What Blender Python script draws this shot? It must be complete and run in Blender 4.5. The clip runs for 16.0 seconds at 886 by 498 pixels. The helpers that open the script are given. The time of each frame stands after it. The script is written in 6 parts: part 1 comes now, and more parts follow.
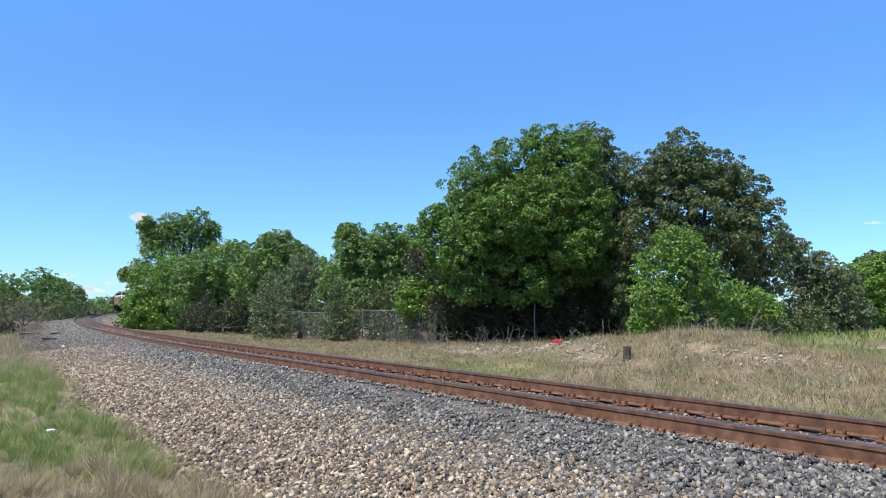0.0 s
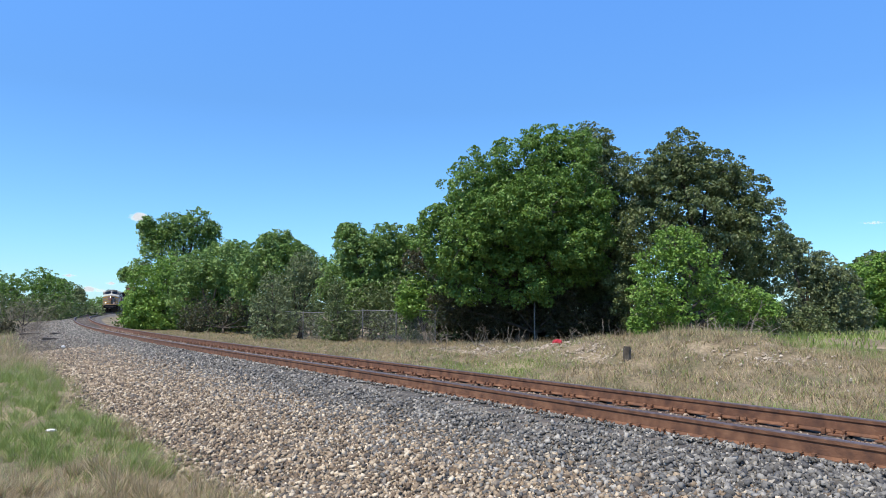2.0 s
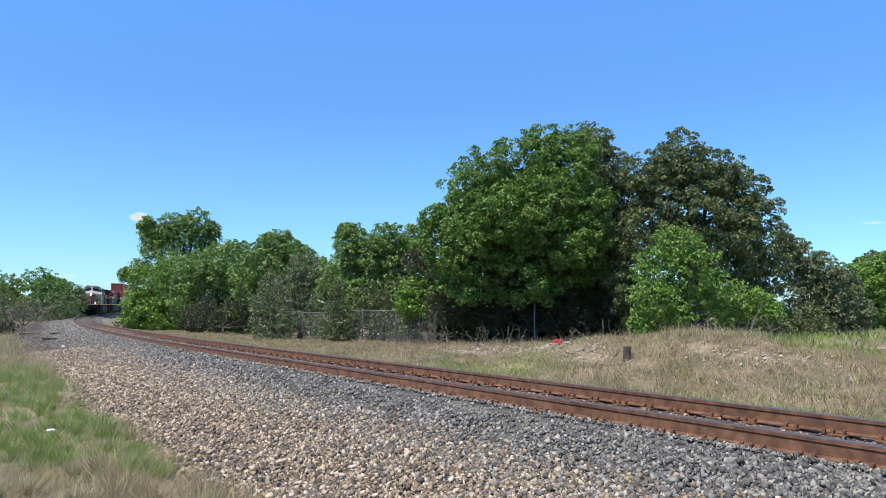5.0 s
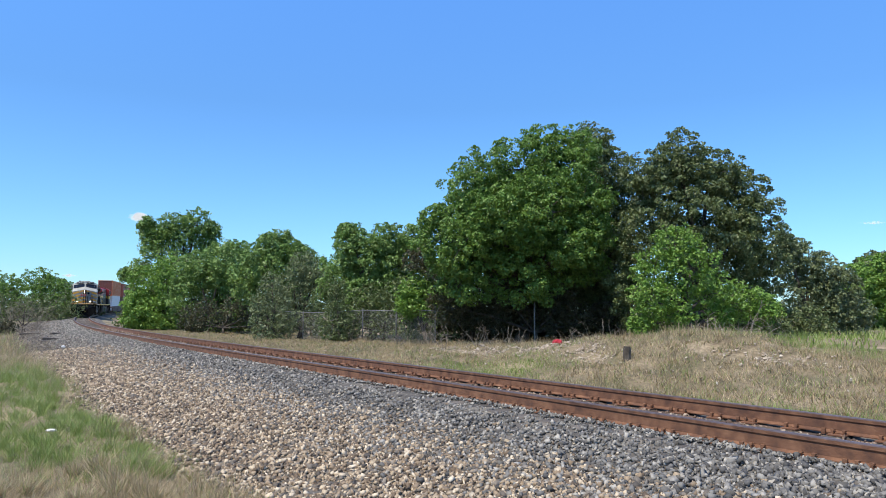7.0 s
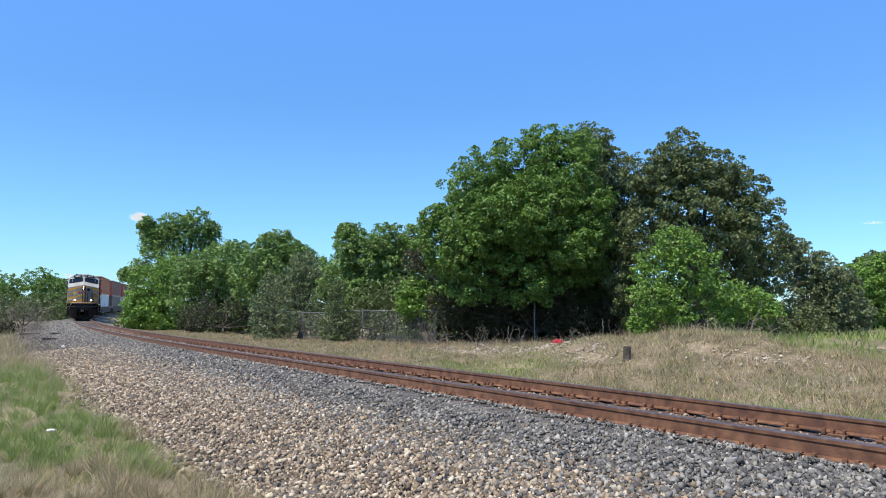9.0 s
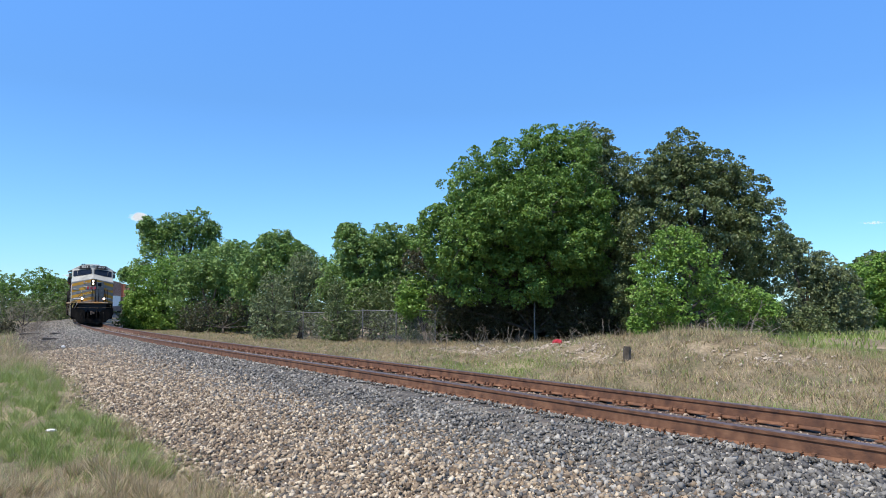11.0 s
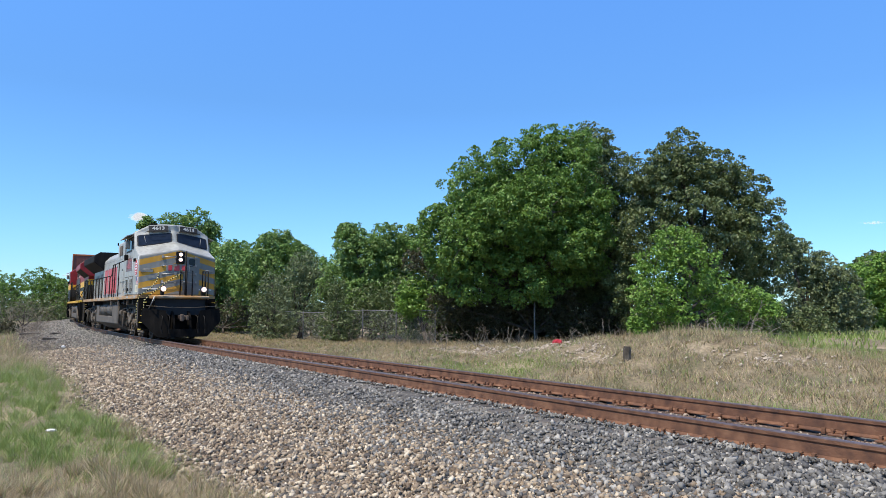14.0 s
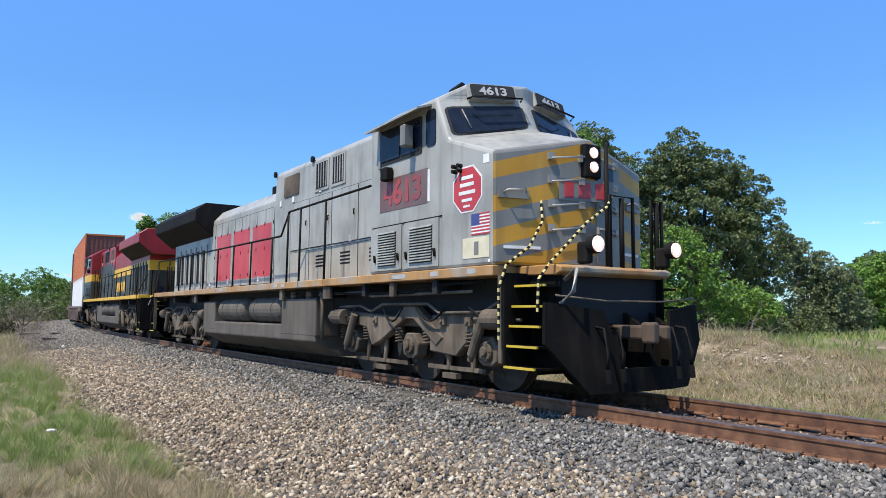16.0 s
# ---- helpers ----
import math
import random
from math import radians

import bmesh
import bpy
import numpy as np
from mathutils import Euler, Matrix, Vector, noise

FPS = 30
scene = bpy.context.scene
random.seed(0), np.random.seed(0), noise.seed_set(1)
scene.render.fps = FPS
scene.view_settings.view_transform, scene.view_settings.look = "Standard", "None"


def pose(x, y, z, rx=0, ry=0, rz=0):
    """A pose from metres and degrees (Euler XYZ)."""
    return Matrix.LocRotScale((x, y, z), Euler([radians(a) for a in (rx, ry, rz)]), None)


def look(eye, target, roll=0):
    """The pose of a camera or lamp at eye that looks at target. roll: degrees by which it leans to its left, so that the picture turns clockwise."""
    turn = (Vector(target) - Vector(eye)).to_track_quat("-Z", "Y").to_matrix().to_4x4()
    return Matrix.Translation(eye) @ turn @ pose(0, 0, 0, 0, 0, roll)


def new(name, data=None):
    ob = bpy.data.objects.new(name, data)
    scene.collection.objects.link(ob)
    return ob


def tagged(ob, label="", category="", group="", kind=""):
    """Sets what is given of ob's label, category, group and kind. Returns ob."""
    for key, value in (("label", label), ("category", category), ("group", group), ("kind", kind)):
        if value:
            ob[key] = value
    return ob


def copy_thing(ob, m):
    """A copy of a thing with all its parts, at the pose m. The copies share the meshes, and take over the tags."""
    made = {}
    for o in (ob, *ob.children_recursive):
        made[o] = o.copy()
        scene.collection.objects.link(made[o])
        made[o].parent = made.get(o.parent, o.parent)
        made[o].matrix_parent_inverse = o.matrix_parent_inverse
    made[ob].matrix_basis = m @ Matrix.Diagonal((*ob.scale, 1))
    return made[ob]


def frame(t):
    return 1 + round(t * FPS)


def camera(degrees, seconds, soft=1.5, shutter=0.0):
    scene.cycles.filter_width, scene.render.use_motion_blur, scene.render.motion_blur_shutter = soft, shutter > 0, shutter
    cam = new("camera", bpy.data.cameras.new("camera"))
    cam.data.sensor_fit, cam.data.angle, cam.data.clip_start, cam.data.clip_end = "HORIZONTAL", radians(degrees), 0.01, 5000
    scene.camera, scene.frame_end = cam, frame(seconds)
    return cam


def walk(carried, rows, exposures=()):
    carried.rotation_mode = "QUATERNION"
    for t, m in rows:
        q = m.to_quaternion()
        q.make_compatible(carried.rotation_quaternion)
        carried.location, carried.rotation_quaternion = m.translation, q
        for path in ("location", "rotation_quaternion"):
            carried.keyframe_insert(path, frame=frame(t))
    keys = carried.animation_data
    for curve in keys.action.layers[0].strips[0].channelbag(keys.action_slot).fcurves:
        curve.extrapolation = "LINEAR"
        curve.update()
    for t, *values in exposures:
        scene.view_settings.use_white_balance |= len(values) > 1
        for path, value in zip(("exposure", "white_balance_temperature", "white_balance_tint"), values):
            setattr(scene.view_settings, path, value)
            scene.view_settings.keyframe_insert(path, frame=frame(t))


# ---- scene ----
# The camera stands still on a tripod beside the curve; z = 0 is the top of the nearest rail.
cam = camera(63.9, 16.0, soft=0.8)
STAND = look((0, 0, 1.09), (0, 100, 1.09 + 100 * math.tan(radians(5.102))), 0.267)
walk(cam, [(0.0, STAND), (16.0, STAND)], [(0.0, 0.28), (16.0, 0.28)])

# ---- light ----
SUN_FROM = Vector((-0.34, -0.345, 0.875)).normalized()
world = bpy.data.worlds.new("sky")
scene.world = world
world.use_nodes = True
wn = world.node_tree
sky = wn.nodes.new("ShaderNodeTexSky")
sky.sky_type, sky.sun_disc = "NISHITA", False
sky.sun_elevation = math.asin(SUN_FROM.z)
sky.sun_rotation = math.atan2(SUN_FROM.x, SUN_FROM.y)
sky.air_density, sky.dust_density, sky.ozone_density = 1.0, 0.3, 3.0
wn.nodes["Background"].inputs["Strength"].default_value = 0.27
# the clear, deep blue of the day, paler towards the horizon
where = wn.nodes.new("ShaderNodeTexCoord")
split = wn.nodes.new("ShaderNodeSeparateXYZ")
tint = wn.nodes.new("ShaderNodeValToRGB")
deep = wn.nodes.new("ShaderNodeMix")
deep.data_type, deep.blend_type = "RGBA", "MULTIPLY"
deep.inputs[0].default_value = 1.0
for pos, c in ((0.06, (0.29, 0.45, 0.61)), (0.28, (0.295, 0.47, 0.635)), (0.5, (0.395, 0.655, 0.93)), (1.0, (0.20, 0.27, 0.35))):
    tint.color_ramp.elements.new(pos).color = (*c, 1)
tint.color_ramp.elements[0].color = (0.31, 0.46, 0.60, 1)
tint.color_ramp.elements.remove(tint.color_ramp.elements[-1])
wn.links.new(where.outputs["Generated"], split.inputs[0])
wn.links.new(split.outputs["Z"], tint.inputs[0])
wn.links.new(sky.outputs[0], deep.inputs[6])
wn.links.new(tint.outputs[0], deep.inputs[7])
wn.links.new(deep.outputs[2], wn.nodes["Background"].inputs[0])
sun = new("sun", bpy.data.lights.new("sun", "SUN"))
sun.data.energy, sun.data.angle, sun.data.color = 5.0, radians(0.5), (1.0, 0.90, 0.74)
sun.matrix_world = look(SUN_FROM * 60, (0, 0, 0))


# ---- materials ----
def material(name, colors, rough=0.8, metal=0.0, scale=6.0, detail=6.0, bump=0.0, bump_scale=40.0, random_by="", vary=0.0, spec=0.5):
    """Two or more colours mixed by two scales of noise, or by the object's or the island's chance."""
    m = bpy.data.materials.new(name)
    m.use_nodes = True
    t = m.node_tree
    b = t.nodes["Principled BSDF"]
    b.inputs["Roughness"].default_value, b.inputs["Metallic"].default_value = rough, metal
    b.inputs["Specular IOR Level"].default_value = spec
    co = t.nodes.new("ShaderNodeTexCoord")
    n1 = t.nodes.new("ShaderNodeTexNoise")
    n1.inputs["Scale"].default_value, n1.inputs["Detail"].default_value = scale, detail
    t.links.new(co.outputs["Object"], n1.inputs["Vector"])
    fac = n1.outputs["Fac"]
    ramp = t.nodes.new("ShaderNodeValToRGB")
    if random_by:
        src = t.nodes.new("ShaderNodeNewGeometry" if random_by == "island" else "ShaderNodeObjectInfo")
        mix = t.nodes.new("ShaderNodeMath")
        mix.operation = "MULTIPLY_ADD"
        t.links.new(src.outputs["Random Per Island" if random_by == "island" else "Random"], mix.inputs[0])
        mix.inputs[1].default_value = vary
        sc = t.nodes.new("ShaderNodeMath")
        sc.operation = "MULTIPLY"
        sc.inputs[1].default_value = 1.0 - vary
        t.links.new(fac, sc.inputs[0])
        t.links.new(sc.outputs[0], mix.inputs[2])
        fac = mix.outputs[0]
        lo, hi = 0.3 * (1 - vary), 1 - 0.3 * (1 - vary)
    else:
        lo, hi = 0.32, 0.68
    el = ramp.color_ramp.elements
    while len(el) < len(colors):
        el.new(0.5)
    for i, c in enumerate(colors):
        el[i].position = lo + (hi - lo) * i / (len(colors) - 1)
        el[i].color = (*c, 1)
    t.links.new(fac, ramp.inputs[0])
    t.links.new(ramp.outputs[0], b.inputs["Base Color"])
    if bump:
        n2 = t.nodes.new("ShaderNodeTexNoise")
        n2.inputs["Scale"].default_value, n2.inputs["Detail"].default_value = bump_scale, 4
        t.links.new(co.outputs["Object"], n2.inputs["Vector"])
        bp = t.nodes.new("ShaderNodeBump")
        bp.inputs["Strength"].default_value, bp.inputs["Distance"].default_value = bump, 0.02
        t.links.new(n2.outputs["Fac"], bp.inputs["Height"])
        t.links.new(bp.outputs[0], b.inputs["Normal"])
    return m


def leafy(name, a, b_, c):
    m = material(name, [a, b_, c], rough=0.5, scale=0.5, random_by="island", vary=0.6, spec=0.4)
    t = m.node_tree
    b = t.nodes["Principled BSDF"]
    tr = t.nodes.new("ShaderNodeBsdfTranslucent")
    mx = t.nodes.new("ShaderNodeMixShader")
    mx.inputs[0].default_value = 0.24
    t.links.new(t.nodes["Color Ramp"].outputs[0], tr.inputs[0])
    t.links.new(b.outputs[0], mx.inputs[1])
    t.links.new(tr.outputs[0], mx.inputs[2])
    t.links.new(mx.outputs[0], t.nodes["Material Output"].inputs[0])
    return m


LEAF_MID = leafy("leaf_mid", (0.062, 0.122, 0.02), (0.115, 0.215, 0.034), (0.2, 0.32, 0.068))
LEAF_SOFT = leafy("leaf_soft", (0.085, 0.15, 0.034), (0.145, 0.245, 0.055), (0.23, 0.34, 0.1))
LEAF_BRIGHT = leafy("leaf_bright", (0.085, 0.165, 0.022), (0.145, 0.265, 0.038), (0.23, 0.36, 0.075))
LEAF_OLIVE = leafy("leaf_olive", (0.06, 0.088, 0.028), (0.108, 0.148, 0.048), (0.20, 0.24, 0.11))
LEAF_GREY = leafy("leaf_grey", (0.095, 0.13, 0.05), (0.15, 0.19, 0.085), (0.23, 0.265, 0.14))
# brown kept extra dark: the shade beneath the trees is in this leaf colour
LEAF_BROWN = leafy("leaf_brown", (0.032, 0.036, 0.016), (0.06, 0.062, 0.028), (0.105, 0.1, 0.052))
LEAF_DRY = leafy("leaf_dry", (0.095, 0.092, 0.052), (0.16, 0.155, 0.09), (0.25, 0.24, 0.15))
BARK = material("bark", [(0.035, 0.028, 0.02), (0.07, 0.057, 0.043), (0.12, 0.105, 0.085)], 0.95, scale=5, bump=0.8, bump_scale=14)
SOIL = material("soil_and_thatch", [(0.10, 0.095, 0.04), (0.2, 0.155, 0.09), (0.33, 0.26, 0.165)], 0.95, scale=0.55, detail=9, bump=0.9, bump_scale=9)
fine, shade, mixed = (SOIL.node_tree.nodes.new(k) for k in ("ShaderNodeTexNoise", "ShaderNodeValToRGB", "ShaderNodeMix"))
fine.inputs["Scale"].default_value, fine.inputs["Detail"].default_value = 11.0, 8
shade.color_ramp.elements[0].position, shade.color_ramp.elements[1].position = 0.36, 0.62
shade.color_ramp.elements[0].color, shade.color_ramp.elements[1].color = (0.55, 0.54, 0.5, 1), (1, 1, 1, 1)
mixed.data_type, mixed.blend_type = "RGBA", "MULTIPLY"
mixed.inputs[0].default_value = 1.0
SOIL.node_tree.links.new(SOIL.node_tree.nodes["Texture Coordinate"].outputs["Object"], fine.inputs["Vector"])
SOIL.node_tree.links.new(fine.outputs["Fac"], shade.inputs[0])
SOIL.node_tree.links.new(SOIL.node_tree.nodes["Color Ramp"].outputs[0], mixed.inputs[6])
SOIL.node_tree.links.new(shade.outputs[0], mixed.inputs[7])
SOIL.node_tree.links.new(mixed.outputs[2], SOIL.node_tree.nodes["Principled BSDF"].inputs["Base Color"])
BALLAST = material("ballast_fines", [(0.05, 0.045, 0.038), (0.095, 0.083, 0.068), (0.155, 0.135, 0.105)], 0.95, scale=3, detail=9, bump=1.0, bump_scale=22)
STONE_GREY = material("grey_ballast_stone", [(0.045, 0.043, 0.04), (0.09, 0.086, 0.08), (0.135, 0.13, 0.12), (0.19, 0.182, 0.165), (0.36, 0.335, 0.29)], 0.9, scale=4, random_by="island", vary=0.85)
STONE_TAN = material("tan_ballast_stone", [(0.07, 0.05, 0.034), (0.155, 0.113, 0.075), (0.25, 0.19, 0.127), (0.34, 0.27, 0.185), (0.56, 0.48, 0.36)], 0.9, scale=4, random_by="island", vary=0.85)
STONE_MIX = material("grey_brown_ballast_stone", [(0.045, 0.038, 0.032), (0.09, 0.077, 0.064), (0.145, 0.125, 0.103), (0.23, 0.2, 0.165)], 0.9, scale=4, random_by="island", vary=0.85)
STONE_RUST = material("rust_stained_stone", [(0.06, 0.038, 0.027), (0.13, 0.085, 0.06), (0.2, 0.14, 0.1), (0.36, 0.29, 0.22)], 0.9, scale=4, random_by="island", vary=0.85)
BED_RUST = material("rust_stained_bed", [(0.045, 0.028, 0.02), (0.09, 0.055, 0.037), (0.15, 0.10, 0.068)], 0.95, scale=4, detail=9, bump=1.0, bump_scale=22)
RUST = material("rusty_rail_steel", [(0.072, 0.031, 0.016), (0.13, 0.057, 0.027), (0.185, 0.088, 0.044)], 0.75, scale=7, detail=10, bump=0.35, bump_scale=60)
RAILTOP = material("worn_rail_head", [(0.13, 0.085, 0.07), (0.20, 0.14, 0.12)], 0.42, 0.6, scale=14)
TIE = material("weathered_tie_wood", [(0.035, 0.03, 0.026), (0.085, 0.072, 0.06), (0.15, 0.13, 0.11)], 0.95, scale=3, detail=9, bump=0.8, bump_scale=30, random_by="object", vary=0.3)
BLADE_DRY = leafy("dry_grass", (0.17, 0.13, 0.06), (0.36, 0.275, 0.15), (0.62, 0.51, 0.32))
BLADE_GREEN = leafy("green_grass", (0.11, 0.175, 0.035), (0.2, 0.27, 0.06), (0.34, 0.38, 0.14))
BLADE_DEAD = leafy("dead_grass", (0.1, 0.078, 0.05), (0.2, 0.16, 0.105), (0.34, 0.28, 0.2))
PALE_SOIL = material("pale_crumbling_soil", [(0.2, 0.16, 0.115), (0.34, 0.28, 0.21), (0.5, 0.43, 0.34)], 0.95, scale=5, random_by="island", vary=0.6)
GALV = material("galvanised_steel", [(0.14, 0.145, 0.145), (0.24, 0.245, 0.24)], 0.7, 0.3, scale=9)


# ---- helpers of this scene ----
def link(name, verts, faces, mat, parent=None, label="", smooth=False):
    me = bpy.data.meshes.new(name)
    me.from_pydata(verts, [], faces)
    me.materials.append(mat)
    if smooth:
        me.shade_smooth()
    ob = new(name, me)
    ob.parent = parent
    return tagged(ob, label)


def part(name, bm, mat, parent=None, label="", smooth=False):
    me = bpy.data.meshes.new(name)
    bmesh.ops.recalc_face_normals(bm, faces=bm.faces)
    bm.to_mesh(me)
    bm.free()
    for m in mat if isinstance(mat, (list, tuple)) else [mat]:
        me.materials.append(m)
    if smooth:
        me.shade_smooth()
    ob = new(name, me)
    ob.parent = parent
    return tagged(ob, label)


def quads(name, co, mat, per=4, parent=None):
    """A mesh of loose faces with `per` corners each, from an array of corners."""
    n = len(co) // per
    me = bpy.data.meshes.new(name)
    me.vertices.add(len(co))
    me.vertices.foreach_set("co", np.ascontiguousarray(co, dtype=np.float32).ravel())
    me.loops.add(len(co))
    me.loops.foreach_set("vertex_index", np.arange(len(co), dtype=np.int32))
    me.polygons.add(n)
    me.polygons.foreach_set("loop_start", np.arange(n, dtype=np.int32) * per)
    me.update(calc_edges=True)
    me.materials.append(mat)
    ob = new(name, me)
    ob.parent = parent
    return ob


# ---- the line of the track: curvature by distance s, which grows away from the camera ----
S = np.arange(-40, 400.5, 0.5)
KNOTS = [-40, -20, 10, 30, 50, 70, 90, 120, 168, 185, 400]
CURVE = [0.0036, 0.0036, -0.0015, -0.0021, -0.0020, -0.0019, -0.0014, -0.0032, 0.0020, -0.005, -0.005]
kk = np.interp(S, KNOTS, CURVE)
TH = np.concatenate([[0], np.cumsum((kk[1:] + kk[:-1]) / 4)])
TH += 2.1744 - TH[80]
TX = np.concatenate([[0], np.cumsum((np.cos(TH[1:]) + np.cos(TH[:-1])) / 4)])
TY = np.concatenate([[0], np.cumsum((np.sin(TH[1:]) + np.sin(TH[:-1])) / 4)])
TX -= TX[80]
TY += 12.716 - TY[80]
TZ = np.interp(S, [-40, 20, 50, 80, 110, 140, 180, 240, 400], [0, 0, 0.0755, 0.30, 0.384, 0.641, 1.086, 1.3, 1.3])


def rail_point(s, o=0.0, z=0.0):
    """A point at distance s along the track, o metres to its far side, z above the rail tops."""
    th = np.interp(s, S, TH)
    return np.stack([np.interp(s, S, TX) + np.sin(th) * o, np.interp(s, S, TY) - np.cos(th) * o, np.interp(s, S, TZ) + z + 0 * th], -1)


def beside(x, y):
    """For arrays of places: the distance along the track and the metres to its far side."""
    s, o = np.empty(len(x)), np.empty(len(x))
    for i in range(0, len(x), 4000):
        dx, dy = x[i:i + 4000, None] - TX[None, ::2], y[i:i + 4000, None] - TY[None, ::2]
        j = (dx * dx + dy * dy).argmin(1)
        th = TH[::2][j]
        r = np.arange(len(j))
        s[i:i + 4000] = S[::2][j]
        o[i:i + 4000] = dx[r, j] * np.sin(th) - dy[r, j] * np.cos(th)
    return s, o


def waves(x, y, size, seed):
    """Smooth uneven ground, about -1 to 1, from a few crossing waves."""
    rng = np.random.RandomState(seed)
    v = 0
    for _ in range(7):
        a, k = rng.uniform(0, math.tau), rng.uniform(0.6, 1.9) / size
        v = v + np.sin((x * math.cos(a) + y * math.sin(a)) * k * math.tau + rng.uniform(0, 9))
    return v / 3.5


def smooth(a):
    a = np.clip(a, 0, 1)
    return a * a * (3 - 2 * a)


def bareness(s, o):
    """Where the bank is cut to bare, crumbling soil: 0 to 1."""
    b = 0
    for s0, o0, ws, wo in ((9.3, 8.3, 1.9, 0.75), (7.3, 8.9, 1.3, 0.6), (12.5, 9.5, 2.0, 0.8), (4.9, 8.4, 0.8, 0.6), (-0.4, 9.5, 1.1, 0.7), (3.6, 7.6, 0.8, 0.4), (15.5, 10.8, 1.6, 0.7)):
        b = b + np.exp(-((s - s0) / ws) ** 2 - ((o - o0) / wo) ** 2)
    return np.clip(b, 0, 1)


def ground_z(x, y):
    s, o = beside(x, y)
    base = np.interp(s, S, TZ) * np.interp(np.abs(o), [0, 12, 60], [1, 0.9, 0.2])
    near = np.interp(-o, [0, 1.45, 2.2, 4.4, 4.9, 5.6, 7.5, 30], [-0.4, -0.4, -0.5, -0.78, -0.7, -0.62, -0.62, -0.8])
    bank = np.interp(s, [-20, -2, 2, 5, 7.5, 10, 14, 20, 31, 45, 60], [-0.12, -0.1, 0.08, 0.12, -0.02, -0.2, -0.42, -0.55, -0.72, -0.8, -0.8])
    bank = bank * np.interp(o, [0, 14, 30, 60], [1, 1, 0.0, 0.0]) - 0.2 * smooth((o - 20) / 20)
    bank = bank + 0.42 * np.exp(-((s - 2.9) / 2.5) ** 2 - ((o - 11.5) / 3.0) ** 2)
    foot = np.interp(o, [0, 1.45, 2.2, 4.2, 6], [-0.34, -0.34, -0.45, -0.62, -0.6])
    far = foot + (bank - foot) * smooth((o - 4.8) / 5.4)
    bare = bareness(s, o)
    far = far - 0.16 * bare + 0.1 * bare * waves(x, y, 0.7, 27)
    rough = 0.07 * waves(x, y, 1.5, 3) + 0.07 * waves(x, y, 7, 4)
    return base + np.where(o > 0, far, near) + rough * smooth((np.abs(o) - 2.6) / 4)


# ---- ground ----
def grid(name, gx, gy, height, mat):
    X, Y = np.meshgrid(gx, gy)
    z = height(X.ravel(), Y.ravel())
    n = len(gx)
    faces = [(j * n + i, j * n + i + 1, (j + 1) * n + i + 1, (j + 1) * n + i) for j in range(len(gy) - 1) for i in range(n - 1)]
    return link(name, np.stack([X.ravel(), Y.ravel(), z], 1).tolist(), faces, mat, smooth=True)


def graded(lo, a, b, hi, step):
    out = list(np.arange(a, b, step))
    d, v = step, b
    while v < hi:
        out.append(v)
        d *= 1.35
        v += d
    out.append(hi)
    d, v = step * 1.35, a - step
    while v > lo:
        out.insert(0, v)
        d *= 1.35
        v -= d
    out.insert(0, lo)
    return np.array(out)


ground = tagged(grid("ground", graded(-1500, -60, 30, 1500, 0.6), graded(-800, -6, 90, 2500, 0.6), ground_z, SOIL),
                "dry straw-coloured and green grassland soil", "ground", kind="structure")


def strip(name, s0, s1, step, profile, mat, label, jitter=0.0):
    """A sheet swept along the track: profile lists (metres to the far side, height)."""
    ss = np.arange(s0, s1 + step / 2, step)
    n = len(profile)
    co = np.concatenate([rail_point(ss, o, z)[:, None] for o, z in profile], 1).reshape(-1, 3)
    co[:, 2] += jitter * waves(co[:, 0], co[:, 1], 0.8, 8)
    f = [(i * n + j, i * n + j + 1, (i + 1) * n + j + 1, (i + 1) * n + j) for i in range(len(ss) - 1) for j in range(n - 1)]
    return tagged(link(name, co.tolist(), f, mat, smooth=True), label, name.replace("_", " "), kind="structure")


BED = [(-5.6, -0.75), (-4.6, -0.60), (-3.2, -0.46), (-2.2, -0.36), (-1.7, -0.27), (-1.3, -0.222), (-0.5, -0.225), (0.5, -0.225), (1.3, -0.222), (1.6, -0.27), (2.3, -0.5), (2.7, -0.75)]
strip("ballast_bed", -20, 395, 0.6, BED, BALLAST, "crushed stone bed under the railway track", 0.02)


strip("track_fouling", -20, 395, 0.6, [(-0.68, -0.219), (0.0, -0.217), (0.68, -0.219)], BED_RUST, "rust-stained grit between the rails", 0.02)


